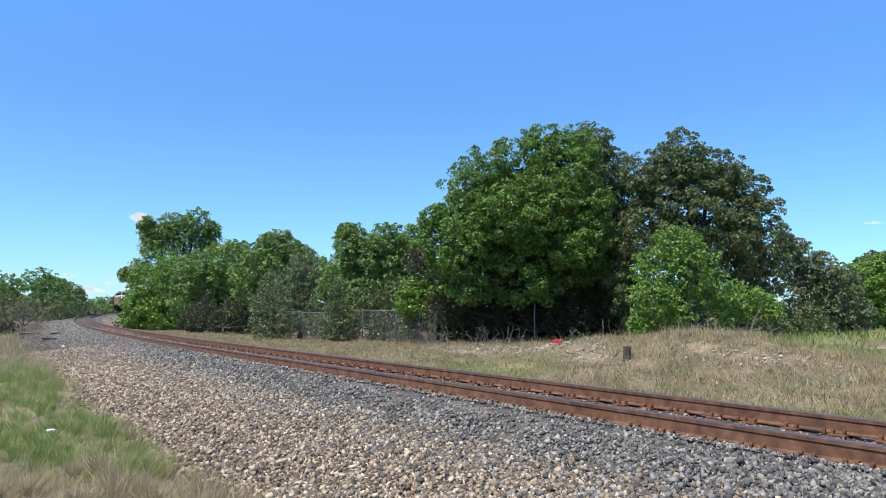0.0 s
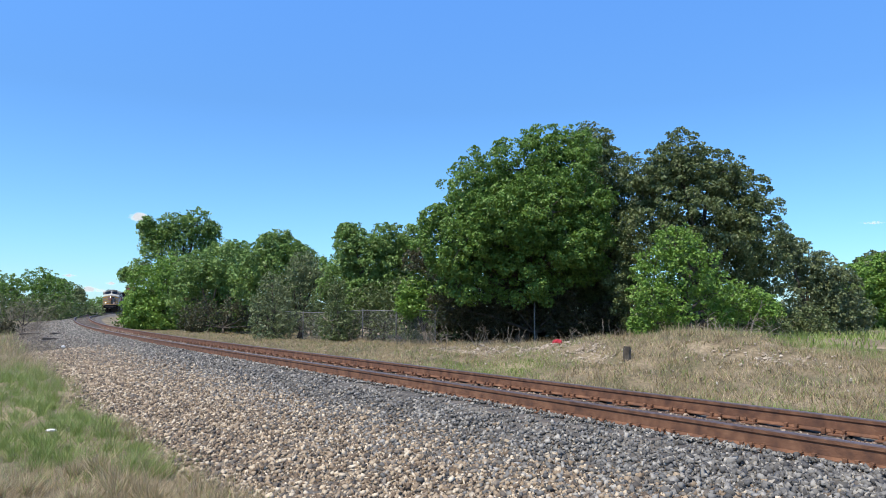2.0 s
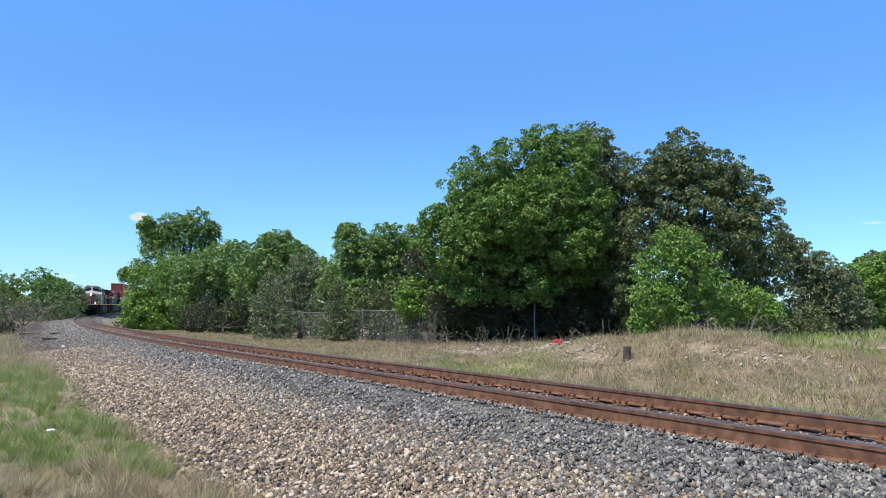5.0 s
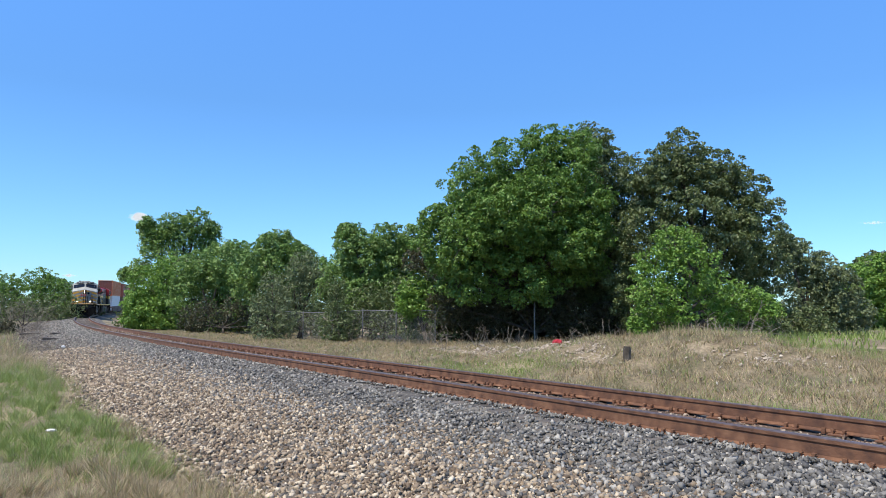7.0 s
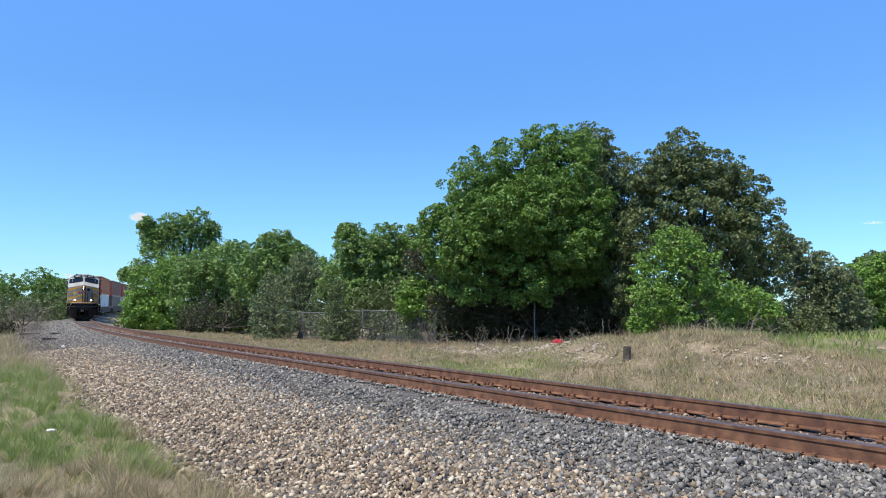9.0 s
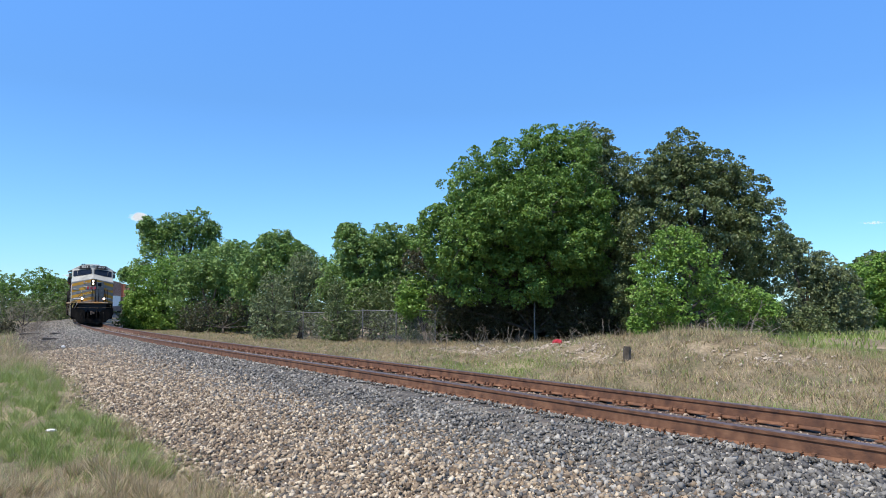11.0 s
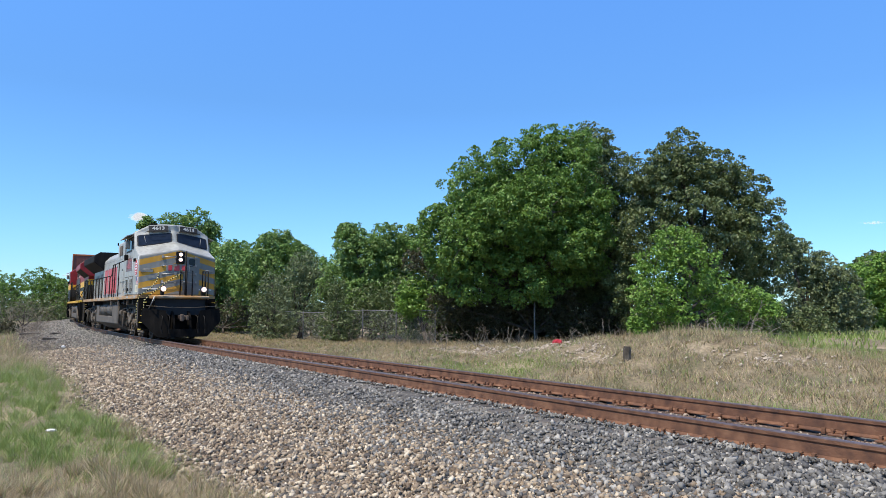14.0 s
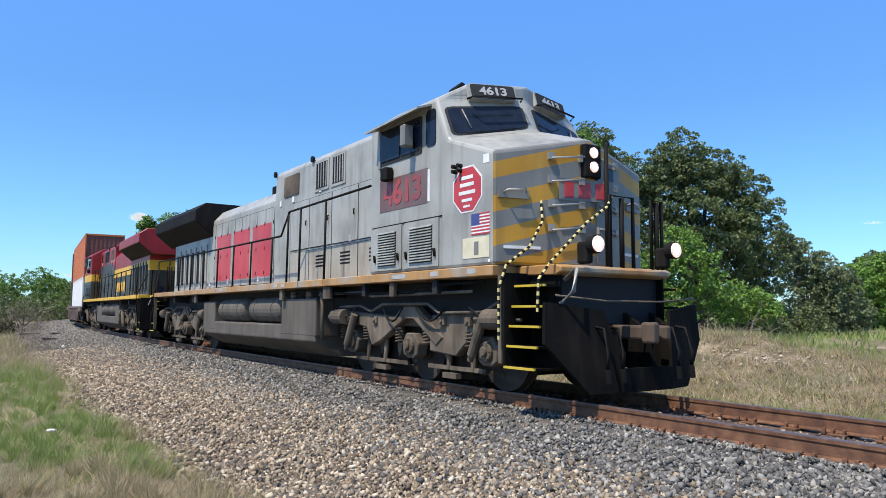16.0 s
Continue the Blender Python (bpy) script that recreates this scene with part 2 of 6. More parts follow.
def stones(name, label, count, s_lo, s_hi, o_lo, o_hi, size, mat, seed, lean, lift=0.0):
    """Loose broken stones lying on the bed, as one heap."""
    rng = np.random.RandomState(seed)
    chip = np.array([(-0.85, -0.8, -0.6), (-0.85, 0.8, -0.55), (-0.85, 0.1, 0.75), (0.85, -0.75, -0.6), (0.85, 0.75, -0.6), (0.85, -0.1, 0.7)]) * 1.12
    tri = np.array([(0, 2, 1), (3, 4, 5), (0, 1, 4), (0, 4, 3), (1, 2, 5), (1, 5, 4), (2, 0, 3), (2, 3, 5)])
    s = s_lo + (s_hi - s_lo) * rng.rand(count) ** lean
    o = o_lo + (o_hi - o_lo) * rng.rand(count)
    if o_lo < -3:
        o = np.clip(o + 0.32 * rng.normal(size=count), -5.5, -0.84)
    if o_hi < 0 and o_hi > -1:
        # the tie ends lie nearly bare in the stones
        on_tie = (np.abs((s + 13.25) % 0.5 - 0.25) < 0.105) & (o > -1.3) & (o < -0.95) & (np.sin(np.round((s + 13) * 2) * 12.9) > -0.35)
        keep = ~on_tie | (rng.rand(count) < np.where(s < 3, 0.12, 0.55))
        s, o = s[keep], o[keep]
        count = len(s)
    z = np.interp(o, [p[0] for p in BED], [p[1] for p in BED])
    c = rail_point(s, o) + np.stack([0 * s, 0 * s, z + lift], 1)
    r = size * (0.55 + 0.75 * rng.rand(count) ** 2) * (1 + np.clip(s, 0, 80) / 55)
    shape = (chip[None] + 0.34 * rng.uniform(-1, 1, (count, 6, 3))) * rng.uniform(0.6, 1.25, (count, 1, 3)) * r[:, None, None]
    qn = rng.normal(size=(count, 4))
    qn /= np.linalg.norm(qn, axis=1)[:, None]
    w, x, y, zq = qn.T
    R = np.stack([1 - 2 * (y * y + zq * zq), 2 * (x * y - zq * w), 2 * (x * zq + y * w), 2 * (x * y + zq * w), 1 - 2 * (x * x + zq * zq), 2 * (y * zq - x * w),
                  2 * (x * zq - y * w), 2 * (y * zq + x * w), 1 - 2 * (x * x + y * y)], 1).reshape(-1, 3, 3)
    co = np.einsum("nij,nkj->nki", R, shape) + c[:, None]
    co[:, :, 2] += (r * rng.uniform(-0.1, 0.9, count))[:, None]
    idx = (tri[None] + 6 * np.arange(count)[:, None, None]).reshape(-1)
    me = bpy.data.meshes.new(name)
    me.vertices.add(count * 6)
    me.vertices.foreach_set("co", co.astype(np.float32).ravel())
    me.loops.add(len(idx))
    me.loops.foreach_set("vertex_index", idx.astype(np.int32))
    me.polygons.add(len(idx) // 3)
    me.polygons.foreach_set("loop_start", np.arange(len(idx) // 3, dtype=np.int32) * 3)
    me.update(calc_edges=True)
    me.materials.append(mat)
    return tagged(new(name, me), label, "gravel", kind="stuff")


stones("grey_ballast", "fresh grey crushed stones beside the rails", 54000, -9, 75, -3.2, -0.8, 0.0235, STONE_GREY, 1, 2.0)
stones("grey_ballast", "grey crushed stones heaped against the rail", 5200, -10, 30, -0.98, -0.84, 0.02, STONE_GREY, 12, 1.5, 0.03)
stones("rusty_ballast", "rust-stained crushed stones between the rails", 9000, -9, 45, -0.64, 0.64, 0.022, STONE_RUST, 2, 1.8)
stones("grey_ballast", "grey crushed stones beyond the rails", 2500, -12, 40, 0.85, 2.2, 0.034, STONE_GREY, 6, 1.5)
stones("tan_ballast", "weathered tan crushed stones on the slope", 58000, -8.5, 22, -5.4, -2.4, 0.0235, STONE_TAN, 3, 1.9)
stones("brown_ballast", "grey-brown crushed stones among the tan ones", 13000, -8.5, 24, -5.4, -2.2, 0.024, STONE_MIX, 13, 1.4)
stones("tan_ballast", "weathered tan crushed stones beside the dry verge", 10000, -19, -6.5, -5.4, -2.4, 0.03, STONE_TAN, 8, 1.0)
stones("grey_ballast", "grey crushed stones along the track shoulder", 6500, -19, -6.5, -3.2, -0.8, 0.03, STONE_GREY, 9, 1.0)
stones("brown_ballast", "grey-brown crushed stones on the far slope", 13000, 13, 80, -5.4, -2.3, 0.024, STONE_MIX, 7, 1.3)


# ---- track ----
def sweep(name, s0, s1, step, outline, o, mat, parent, label=""):
    ss = np.arange(s0, s1 + step / 2, step)
    n = len(outline)
    co = np.concatenate([rail_point(ss, o + a, z)[:, None] for a, z in outline], 1).reshape(-1, 3)
    f = [(i * n + j, i * n + (j + 1) % n, (i + 1) * n + (j + 1) % n, (i + 1) * n + j) for i in range(len(ss) - 1) for j in range(n)]
    ob = link(name, co.tolist(), f, mat, parent, label)
    return ob


track = tagged(new("railway_track"), "rusty steel railway track on weathered wooden ties", "railway track", kind="structure")
WEB = [(-0.076, -0.186), (0.076, -0.186), (0.076, -0.175), (0.03, -0.155), (0.024, -0.06), (0.036, -0.044), (0.036, -0.012), (-0.036, -0.012), (-0.036, -0.044), (-0.024, -0.06), (-0.03, -0.155), (-0.076, -0.175)]
HEAD = [(-0.0362, -0.0125), (0.0362, -0.0125), (0.033, -0.003), (0.02, 0.0), (-0.02, 0.0), (-0.033, -0.003)]
for o in (-0.7525, 0.7525):
    rail = sweep("rail", -20, 395, 0.5, WEB, o, RUST, track)
    sweep("rail_head", -20, 395, 0.5, HEAD, o, RAILTOP, rail, "worn brown rail head")


def box(bm, x0, x1, y0, y1, z0, z1, mat=0):
    v = [bm.verts.new(p) for p in ((x0, y0, z0), (x1, y0, z0), (x1, y1, z0), (x0, y1, z0), (x0, y0, z1), (x1, y0, z1), (x1, y1, z1), (x0, y1, z1))]
    for f in ((3, 2, 1, 0), (4, 5, 6, 7), (0, 1, 5, 4), (1, 2, 6, 5), (2, 3, 7, 6), (3, 0, 4, 7)):
        bm.faces.new([v[i] for i in f]).material_index = mat
    return v


# ---- trees ----
def tube(bm, pts, radii, sides=7):
    rings = []
    for i, p in enumerate(pts):
        d = (Vector(pts[min(i + 1, len(pts) - 1)]) - Vector(pts[max(i - 1, 0)])).normalized()
        a = d.orthogonal().normalized()
        b = d.cross(a)
        rings.append([bm.verts.new(Vector(p) + (a * math.cos(k * math.tau / sides) + b * math.sin(k * math.tau / sides)) * radii[i]) for k in range(sides)])
    for r0, r1 in zip(rings, rings[1:]):
        for k in range(sides):
            bm.faces.new((r0[k], r0[(k + 1) % sides], r1[(k + 1) % sides], r1[k]))
    bm.faces.new(rings[0][::-1])
    bm.faces.new(rings[-1])


tree_seed = [10]


def tree(name, label, category, mat, foot, count, leaf, clumps):
    """A trunk with a limb to each mass of leaves; the crown is made of single leaves in sprays."""
    tree_seed[0] += 1
    rng = np.random.RandomState(tree_seed[0])
    fx, fy = foot
    fz = float(ground_z(np.array([fx]), np.array([fy]))[0]) - 0.1
    root = tagged(new(name), label, category)
    root.location = (fx, fy, fz)
    c = np.array(clumps, float)
    c[:, :3] -= (fx, fy, fz)
    top = c[:, 2].max()
    bm = bmesh.new()
    thick = 0.028 * top + 0.04
    fork = Vector((0, 0, max(0.5, 0.28 * top)))
    tube(bm, [(0, 0, 0), (0.04 * top, 0, fork.z * 0.5), fork], [thick * 1.25, thick, thick * 0.8])
    for x, y, z, r in c:
        e = Vector((x, y, z))
        mid = fork.lerp(e, 0.5) + Vector(rng.uniform(-0.12, 0.12, 3)) * r + Vector((0, 0, 0.1 * r))
        tube(bm, [fork, mid, e], [thick * 0.62, thick * 0.4, thick * 0.14], 6)
        for _ in range(6):
            d = Vector(rng.normal(size=3)).normalized() * r * rng.uniform(0.7, 1.0)
            tube(bm, [e, e + d * 0.5 + Vector(rng.uniform(-0.1, 0.1, 3)) * r, e + d], [thick * 0.14, thick * 0.08, thick * 0.03], 4)
    part("trunk", bm, BARK, root, smooth=True)
    # each mass carries many small tufts; the leaves sit on the outer and upper side of each tuft
    count, leaf = int(count * (0.55 if name == "undergrowth" else 0.96)), leaf * (1.05 if name == "undergrowth" else 0.94)
    per = 170
    k = np.repeat(np.arange(len(c)), per)
    m = len(k)
    d = rng.normal(size=(m, 3))
    d /= np.linalg.norm(d, axis=1)[:, None]
    lump = np.where(rng.rand(m) < 0.75, rng.uniform(0.74, 1.1, m), rng.uniform(0.2, 0.74, m)) * (1 + 0.09 * np.sin(d[:, 2] * 7 + 3 * k))
    at = c[k, :3] + d * (c[k, 3] * lump)[:, None]
    rad = np.maximum(c[k, 3] * rng.uniform(0.1, 0.24, m), leaf * 1.6)
    at[:, 2] = np.maximum(at[:, 2], 0.1 + rad * rng.uniform(0.2, 1.0, m))
    w = rad ** 2
    j = rng.choice(m, count, p=w / w.sum())
    e = rng.normal(size=(count, 3)) + 0.75 * d[j] + (0, 0, 0.55)
    e /= np.linalg.norm(e, axis=1)[:, None]
    deep = np.where(rng.rand(count) < 0.84, rng.uniform(0.75, 1.08, count), rng.uniform(0.1, 0.75, count))
    pos = at[j] + e * (rad[j] * deep)[:, None] * (1, 1, 0.8)
    d = e
    j = slice(None)
    nor = d[j] * 0.45 + rng.normal(size=(count, 3)) * 0.6 + (0, 0, 0.22)
    nor /= np.linalg.norm(nor, axis=1)[:, None]
    a = np.cross(nor, rng.normal(size=(count, 3)))
    a /= np.linalg.norm(a, axis=1)[:, None] + 1e-9
    b = np.cross(nor, a)
    size = leaf * rng.uniform(0.6, 1.35, count)[:, None]
    a, b = a * size * 0.62, b * size * 0.36
    bend = nor * size * 0.12
    co = np.stack([pos - a, pos - b + bend, pos + a, pos + b + bend], 1).reshape(-1, 3)
    quads("crown", co, mat, 4, root)
    return root


tree("broad_tree", "broad dense green tree behind the wire fence", "tree", LEAF_MID, (3.9, 36.3), 142802, 0.118,
     [(6.8, 33.7, 6.3, 1.3), (7.1, 33.9, 4.8, 1.1), (2.6, 32.9, 5.6, 1.3), (4.6, 32.7, 5.9, 1.35), (5.9, 33.0, 4.3, 1.1), (1.0, 33.2, 4.3, 1.2), (1.3, 34.6, 3.1, 1.65), (0.4, 34.9, 4.5, 1.59), (2.7, 34.7, 5.4, 2.2), (1.8, 34.6, 7.3, 1.59), (4.0, 34.4, 8.1, 1.7), (5.1, 34.7, 9.1, 1.15), (6.0, 34.4, 7.6, 1.78), (5.8, 35.4, 5.4, 2.06), (6.9, 35.1, 3.7, 1.24), (4.3, 34.3, 3.4, 1.78), (-0.3, 34.8, 5.5, 0.88), (6.6, 34.5, 9.1, 1.04)])
tree("broad_tree", "tall dark olive tree with dense drooping leaves", "tree", LEAF_OLIVE, (9.0, 39.0), 104174, 0.133,
     [(9.9, 39.2, 4.2, 1.3), (9.9, 38.9, 6.8, 1.2), (7.4, 38.9, 6.8, 1.4), (7.4, 38.9, 4.6, 1.4), (8.2, 38.9, 10.3, 1.24), (9.4, 39.3, 8.5, 1.3), (8.5, 38.2, 8.9, 1.4), (9.3, 38.7, 5.6, 1.4), (8.4, 38.3, 2.7, 1.71), (9.3, 38.4, 1.2, 1.4), (6.9, 38.4, 2.1, 1.86), (4.8, 38.7, 1.2, 1.71), (2.4, 38.8, 6.5, 1.86), (4.6, 39.1, 6.2, 2.33), (2.7, 38.8, 3.7, 2.02), (5.2, 39.4, 3.7, 2.02)])
tree("broad_tree", "broad dark olive tree with glossy leaves", "tree", LEAF_OLIVE, (12.3, 34.0), 115853, 0.116,
     [(11.4, 33.9, 8.5, 1.22), (9.7, 33.4, 7.5, 1.14), (12.9, 34.1, 7.7, 1.49), (11.3, 33.9, 6.1, 2.03), (14.2, 33.9, 6.8, 1.3), (14.7, 33.7, 5.0, 1.49), (9.8, 33.5, 4.7, 1.49), (13.6, 34.3, 4.2, 2.03), (15.2, 33.7, 3.1, 1.22), (15.0, 33.7, 1.0, 1.3), (12.4, 34.2, 1.5, 1.62), (9.4, 34.0, 2.0, 1.49)])
tree("small_tree", "small bright green tree on the grassy bank", "tree", LEAF_BRIGHT, (8.5, 25.0), 19568, 0.094,
     [(8.2, 25.0, 3.5, 0.72), (7.5, 25.2, 2.6, 0.72), (8.7, 24.8, 2.7, 0.89), (9.3, 25.0, 1.8, 0.8), (10.6, 25.3, 1.5, 0.72), (11.4, 25.2, 1.2, 0.48), (7.2, 24.7, 1.6, 0.68), (8.0, 24.8, 1.1, 0.68), (6.9, 24.8, 0.6, 0.4), (9.7, 25.0, 1.0, 0.52)])
tree("shrub", "grey-green leafy shrub beside a dark tree", "shrub", LEAF_GREY, (21.5, 42.0), 27204, 0.144,
     [(21.6, 42.7, 4.0, 1.34), (22.3, 42.1, 3.3, 1.14), (21.3, 42.8, 1.6, 1.6), (22.5, 42.3, 1.3, 1.2), (23.6, 42.5, 2.7, 1.2), (24.3, 42.6, 1.1, 1.2), (20.6, 42.2, 5.0, 0.74)])
tree("shrub", "bright green shrub at the field's edge", "shrub", LEAF_BRIGHT, (35.4, 60.0), 29251, 0.205,
     [(34.4, 59.5, 3.5, 1.72), (37.5, 60.8, 4.1, 1.91), (38.7, 59.2, 3.8, 2.39), (36.0, 60.9, 1.4, 1.91), (37.9, 60.0, 1.4, 2.0), (33.9, 60.2, 1.6, 1.24)])
tree("distant_tree", "pale distant tree beyond the field", "tree", LEAF_GREY, (53.6, 85.0), 11993, 0.291,
     [(50.9, 85.5, 6.6, 1.22), (51.9, 84.8, 7.1, 1.35), (55.1, 85.7, 7.6, 2.03), (52.3, 83.6, 4.9, 2.7)])
tree("tree", "rounded mid-green tree behind the wire fence", "tree", LEAF_SOFT, (-4.4, 43.7), 38762, 0.144,
     [(-5.4, 43.2, 5.1, 1.14), (-3.5, 44.0, 5.4, 1.07), (-4.5, 43.6, 3.8, 1.67), (-6.2, 44.0, 2.8, 1.4), (-2.9, 44.4, 3.9, 1.4), (-1.6, 43.7, 5.4, 1.0), (-3.1, 43.7, 2.2, 1.34), (-4.7, 43.1, 1.8, 1.34), (-6.0, 43.6, 6.0, 0.47)])
tree("shrub", "fresh green shrub growing over the fence", "shrub", LEAF_BRIGHT, (-1.0, 37.5), 6439, 0.128,
     [(-1.2, 37.9, 2.2, 1.01), (-1.8, 37.9, 1.5, 0.72), (-0.6, 37.8, 1.3, 0.72)])
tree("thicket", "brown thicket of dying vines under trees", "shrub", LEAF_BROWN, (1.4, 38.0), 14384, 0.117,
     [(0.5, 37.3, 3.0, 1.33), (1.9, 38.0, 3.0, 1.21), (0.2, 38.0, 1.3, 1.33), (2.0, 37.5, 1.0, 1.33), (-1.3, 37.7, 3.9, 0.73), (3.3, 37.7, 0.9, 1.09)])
tree("tree", "rounded green tree among shrubs", "tree", LEAF_SOFT, (-11.8, 52.0), 19852, 0.178,
     [(-11.9, 52.3, 5.8, 1.16), (-12.8, 51.2, 4.4, 1.57), (-10.6, 52.1, 5.1, 0.91), (-11.4, 52.5, 3.7, 1.74), (-14.0, 52.0, 3.2, 1.57), (-12.6, 51.7, 5.7, 0.91)])
tree("dry_shrub", "grey leafless shrub beside the fence", "shrub", LEAF_GREY, (-9.3, 46.2), 13148, 0.118,
     [(-9.7, 46.4, 2.6, 1.2), (-9.9, 46.6, 0.8, 1.1), (-8.2, 46.0, 3.3, 1.0), (-8.9, 46.4, 0.8, 1.0), (-10.7, 47.4, 1.2, 0.9), (-9.1, 46.2, 3.9, 0.9)])
tree("dry_shrub", "half-bare grey-green shrub hanging over the fence", "shrub", LEAF_GREY, (-10.4, 43.6), 6200, 0.110,
     [(-10.8, 43.7, -0.2, 0.8), (-9.9, 43.5, -0.2, 0.7), (-11.0, 43.9, 0.6, 0.85), (-10.2, 43.6, 1.7, 0.8), (-9.5, 43.4, 0.6, 0.7), (-10.5, 43.8, 2.7, 0.75), (-11.3, 44.2, 1.6, 0.7)])
tree("shrub", "dark leafy shrub in front of the wire fence", "shrub", LEAF_OLIVE, (-5.9, 40.3), 5200, 0.105,
     [(-6.2, 40.3, -0.3, 0.6), (-5.5, 40.2, -0.3, 0.5), (-6.3, 40.4, 0.4, 0.7), (-6.0, 40.4, 1.4, 0.65), (-5.4, 40.2, 0.4, 0.6), (-6.1, 40.5, 2.3, 0.6)])
tree("shrub", "dense bright green shrub close to the railway", "shrub", LEAF_BRIGHT, (-24.4, 62.0), 18277, 0.191,
     [(-23.6, 61.3, 4.1, 1.78), (-25.9, 62.5, 3.1, 1.78), (-25.7, 61.6, 1.1, 1.68), (-26.7, 62.0, 0.5, 0.99), (-23.9, 61.2, 0.9, 1.58), (-26.9, 62.5, 1.9, 0.99), (-25.4, 62.4, -0.2, 0.89)])
tree("shrub", "dense mixed green shrub close to the railway", "shrub", LEAF_SOFT, (-18.6, 57.0), 22332, 0.175,
     [(-19.9, 57.5, 4.3, 1.54), (-17.8, 56.6, 4.7, 1.54), (-17.0, 57.6, 3.4, 1.63), (-20.4, 58.0, 2.1, 1.9), (-17.6, 57.8, 0.9, 1.54), (-16.0, 56.9, 1.4, 1.18)])
tree("dry_shrub", "brown leafless brush close to the railway", "shrub", LEAF_BROWN, (-16.2, 52.6), 7800, 0.120,
     [(-19.0, 53.6, 0.6, 0.9), (-17.6, 53.0, 1.2, 0.8), (-16.6, 53.4, 0.3, 0.9), (-15.5, 52.8, 1.3, 0.9), (-14.2, 52.9, 0.5, 0.9), (-13.2, 52.6, 1.2, 0.8), (-12.4, 52.2, 0.1, 0.8), (-18.2, 52.8, 0.1, 0.6)])
tree("tall_tree", "tall open-crowned tree rising above shrubs", "tree", LEAF_SOFT, (-26.2, 70.0), 18904, 0.216,
     [(-27.4, 69.9, 8.8, 1.0), (-25.3, 69.6, 8.9, 1.4), (-28.6, 70.2, 7.6, 1.3), (-29.0, 70.5, 8.7, 1.23), (-26.5, 69.5, 9.4, 1.34), (-24.1, 69.3, 9.6, 1.34), (-22.9, 69.9, 9.0, 0.78), (-27.7, 69.6, 6.9, 1.78), (-24.9, 70.1, 7.6, 1.89), (-29.9, 69.8, 5.0, 1.0), (-31.1, 69.9, 4.6, 0.67), (-29.3, 69.7, 9.5, 0.67), (-23.1, 69.8, 7.3, 0.89), (-26.1, 70.9, 5.7, 1.89)])
tree("tree", "broad green tree beyond the railway embankment", "tree", LEAF_MID, (-54.4, 95.0), 20536, 0.234,
     [(-57.5, 94.5, 3.9, 1.66), (-54.2, 95.0, 4.8, 1.81), (-51.8, 95.1, 3.8, 1.96), (-54.0, 94.1, 2.2, 1.81), (-57.3, 94.7, 1.8, 1.81), (-60.6, 94.4, 4.2, 2.12), (-64.0, 95.5, 3.7, 2.42), (-50.4, 94.4, 1.8, 1.51)])
tree("tree", "dark green tree beyond the railway embankment", "tree", LEAF_OLIVE, (-57.3, 110.0), 4485, 0.271,
     [(-59.2, 109.7, 4.7, 1.4), (-57.5, 110.1, 3.5, 1.58), (-56.1, 109.6, 2.3, 1.23), (-58.2, 109.3, 2.0, 1.4), (-56.3, 110.2, 3.6, 0.79)])
tree("dry_shrub", "tangled grey leafless brush below the embankment", "shrub", LEAF_DRY, (-32.3, 55.0), 741, 0.113,
     [(-32.3, 55.1, 1.4, 0.74), (-31.0, 55.0, 0.8, 0.57), (-33.3, 55.3, 0.6, 0.66)])
tree("shrub", "dark brown-green low shrub in grass", "shrub", LEAF_BROWN, (-29.1, 48.0), 2731, 0.105,
     [(-29.1, 47.7, -0.1, 0.57), (-30.1, 48.2, -0.3, 0.61), (-30.5, 47.8, -0.1, 0.76)])
tree("distant_tree", "distant green tree at the railway's far bend", "tree", LEAF_MID, (-115.7, 240.0), 3264, 0.410,
     [(-118.7, 240.2, 2.9, 1.72), (-116.2, 240.8, 3.6, 1.91), (-113.4, 240.9, 3.5, 2.1), (-120.8, 240.5, 2.1, 1.34)])
tree("distant_tree", "distant dark tree at the railway's far bend", "tree", LEAF_OLIVE, (-101.8, 225.0), 4026, 0.385,
     [(-102.7, 224.2, 4.2, 1.61), (-100.4, 224.5, 4.7, 2.15), (-97.2, 225.5, 3.9, 2.15), (-103.6, 224.2, 2.4, 1.43)])
tree("undergrowth", "dark tangled undergrowth behind the wire fence", "undergrowth", LEAF_OLIVE, (-3.5, 42.0), 25087, 0.126,
     [(x, 38.1 - 0.9 * x, z, 1.05) for z in (0.5, 1.7) for x in (-7.2, -5.8, -4.3, -2.9, -1.4, 0.1)])
tree("undergrowth", "tangled undergrowth beneath tall trees, shade in its dark leaves", "undergrowth", LEAF_BROWN, (5.4, 39.0), 22855, 0.120,
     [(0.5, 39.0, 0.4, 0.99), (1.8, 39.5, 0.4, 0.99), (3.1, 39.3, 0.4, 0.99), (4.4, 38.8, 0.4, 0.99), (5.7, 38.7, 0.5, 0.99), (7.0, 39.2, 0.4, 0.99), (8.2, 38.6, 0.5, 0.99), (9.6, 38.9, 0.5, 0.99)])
tree("undergrowth", "dark olive undergrowth along the railway", "undergrowth", LEAF_OLIVE, (-19.4, 64.0), 20956, 0.175,
     [(-28.3, 64.7, 0.1, 1.32), (-26.3, 64.3, 0.1, 1.32), (-24.7, 64.7, 0.1, 1.32), (-22.4, 63.6, 0.1, 1.32), (-20.7, 63.8, 0.2, 1.32), (-19.0, 64.3, 0.2, 1.32), (-17.3, 64.7, 0.2, 1.32), (-15.2, 63.7, 0.2, 1.32), (-13.3, 63.5, 0.2, 1.32), (-11.6, 63.8, 0.2, 1.32)])
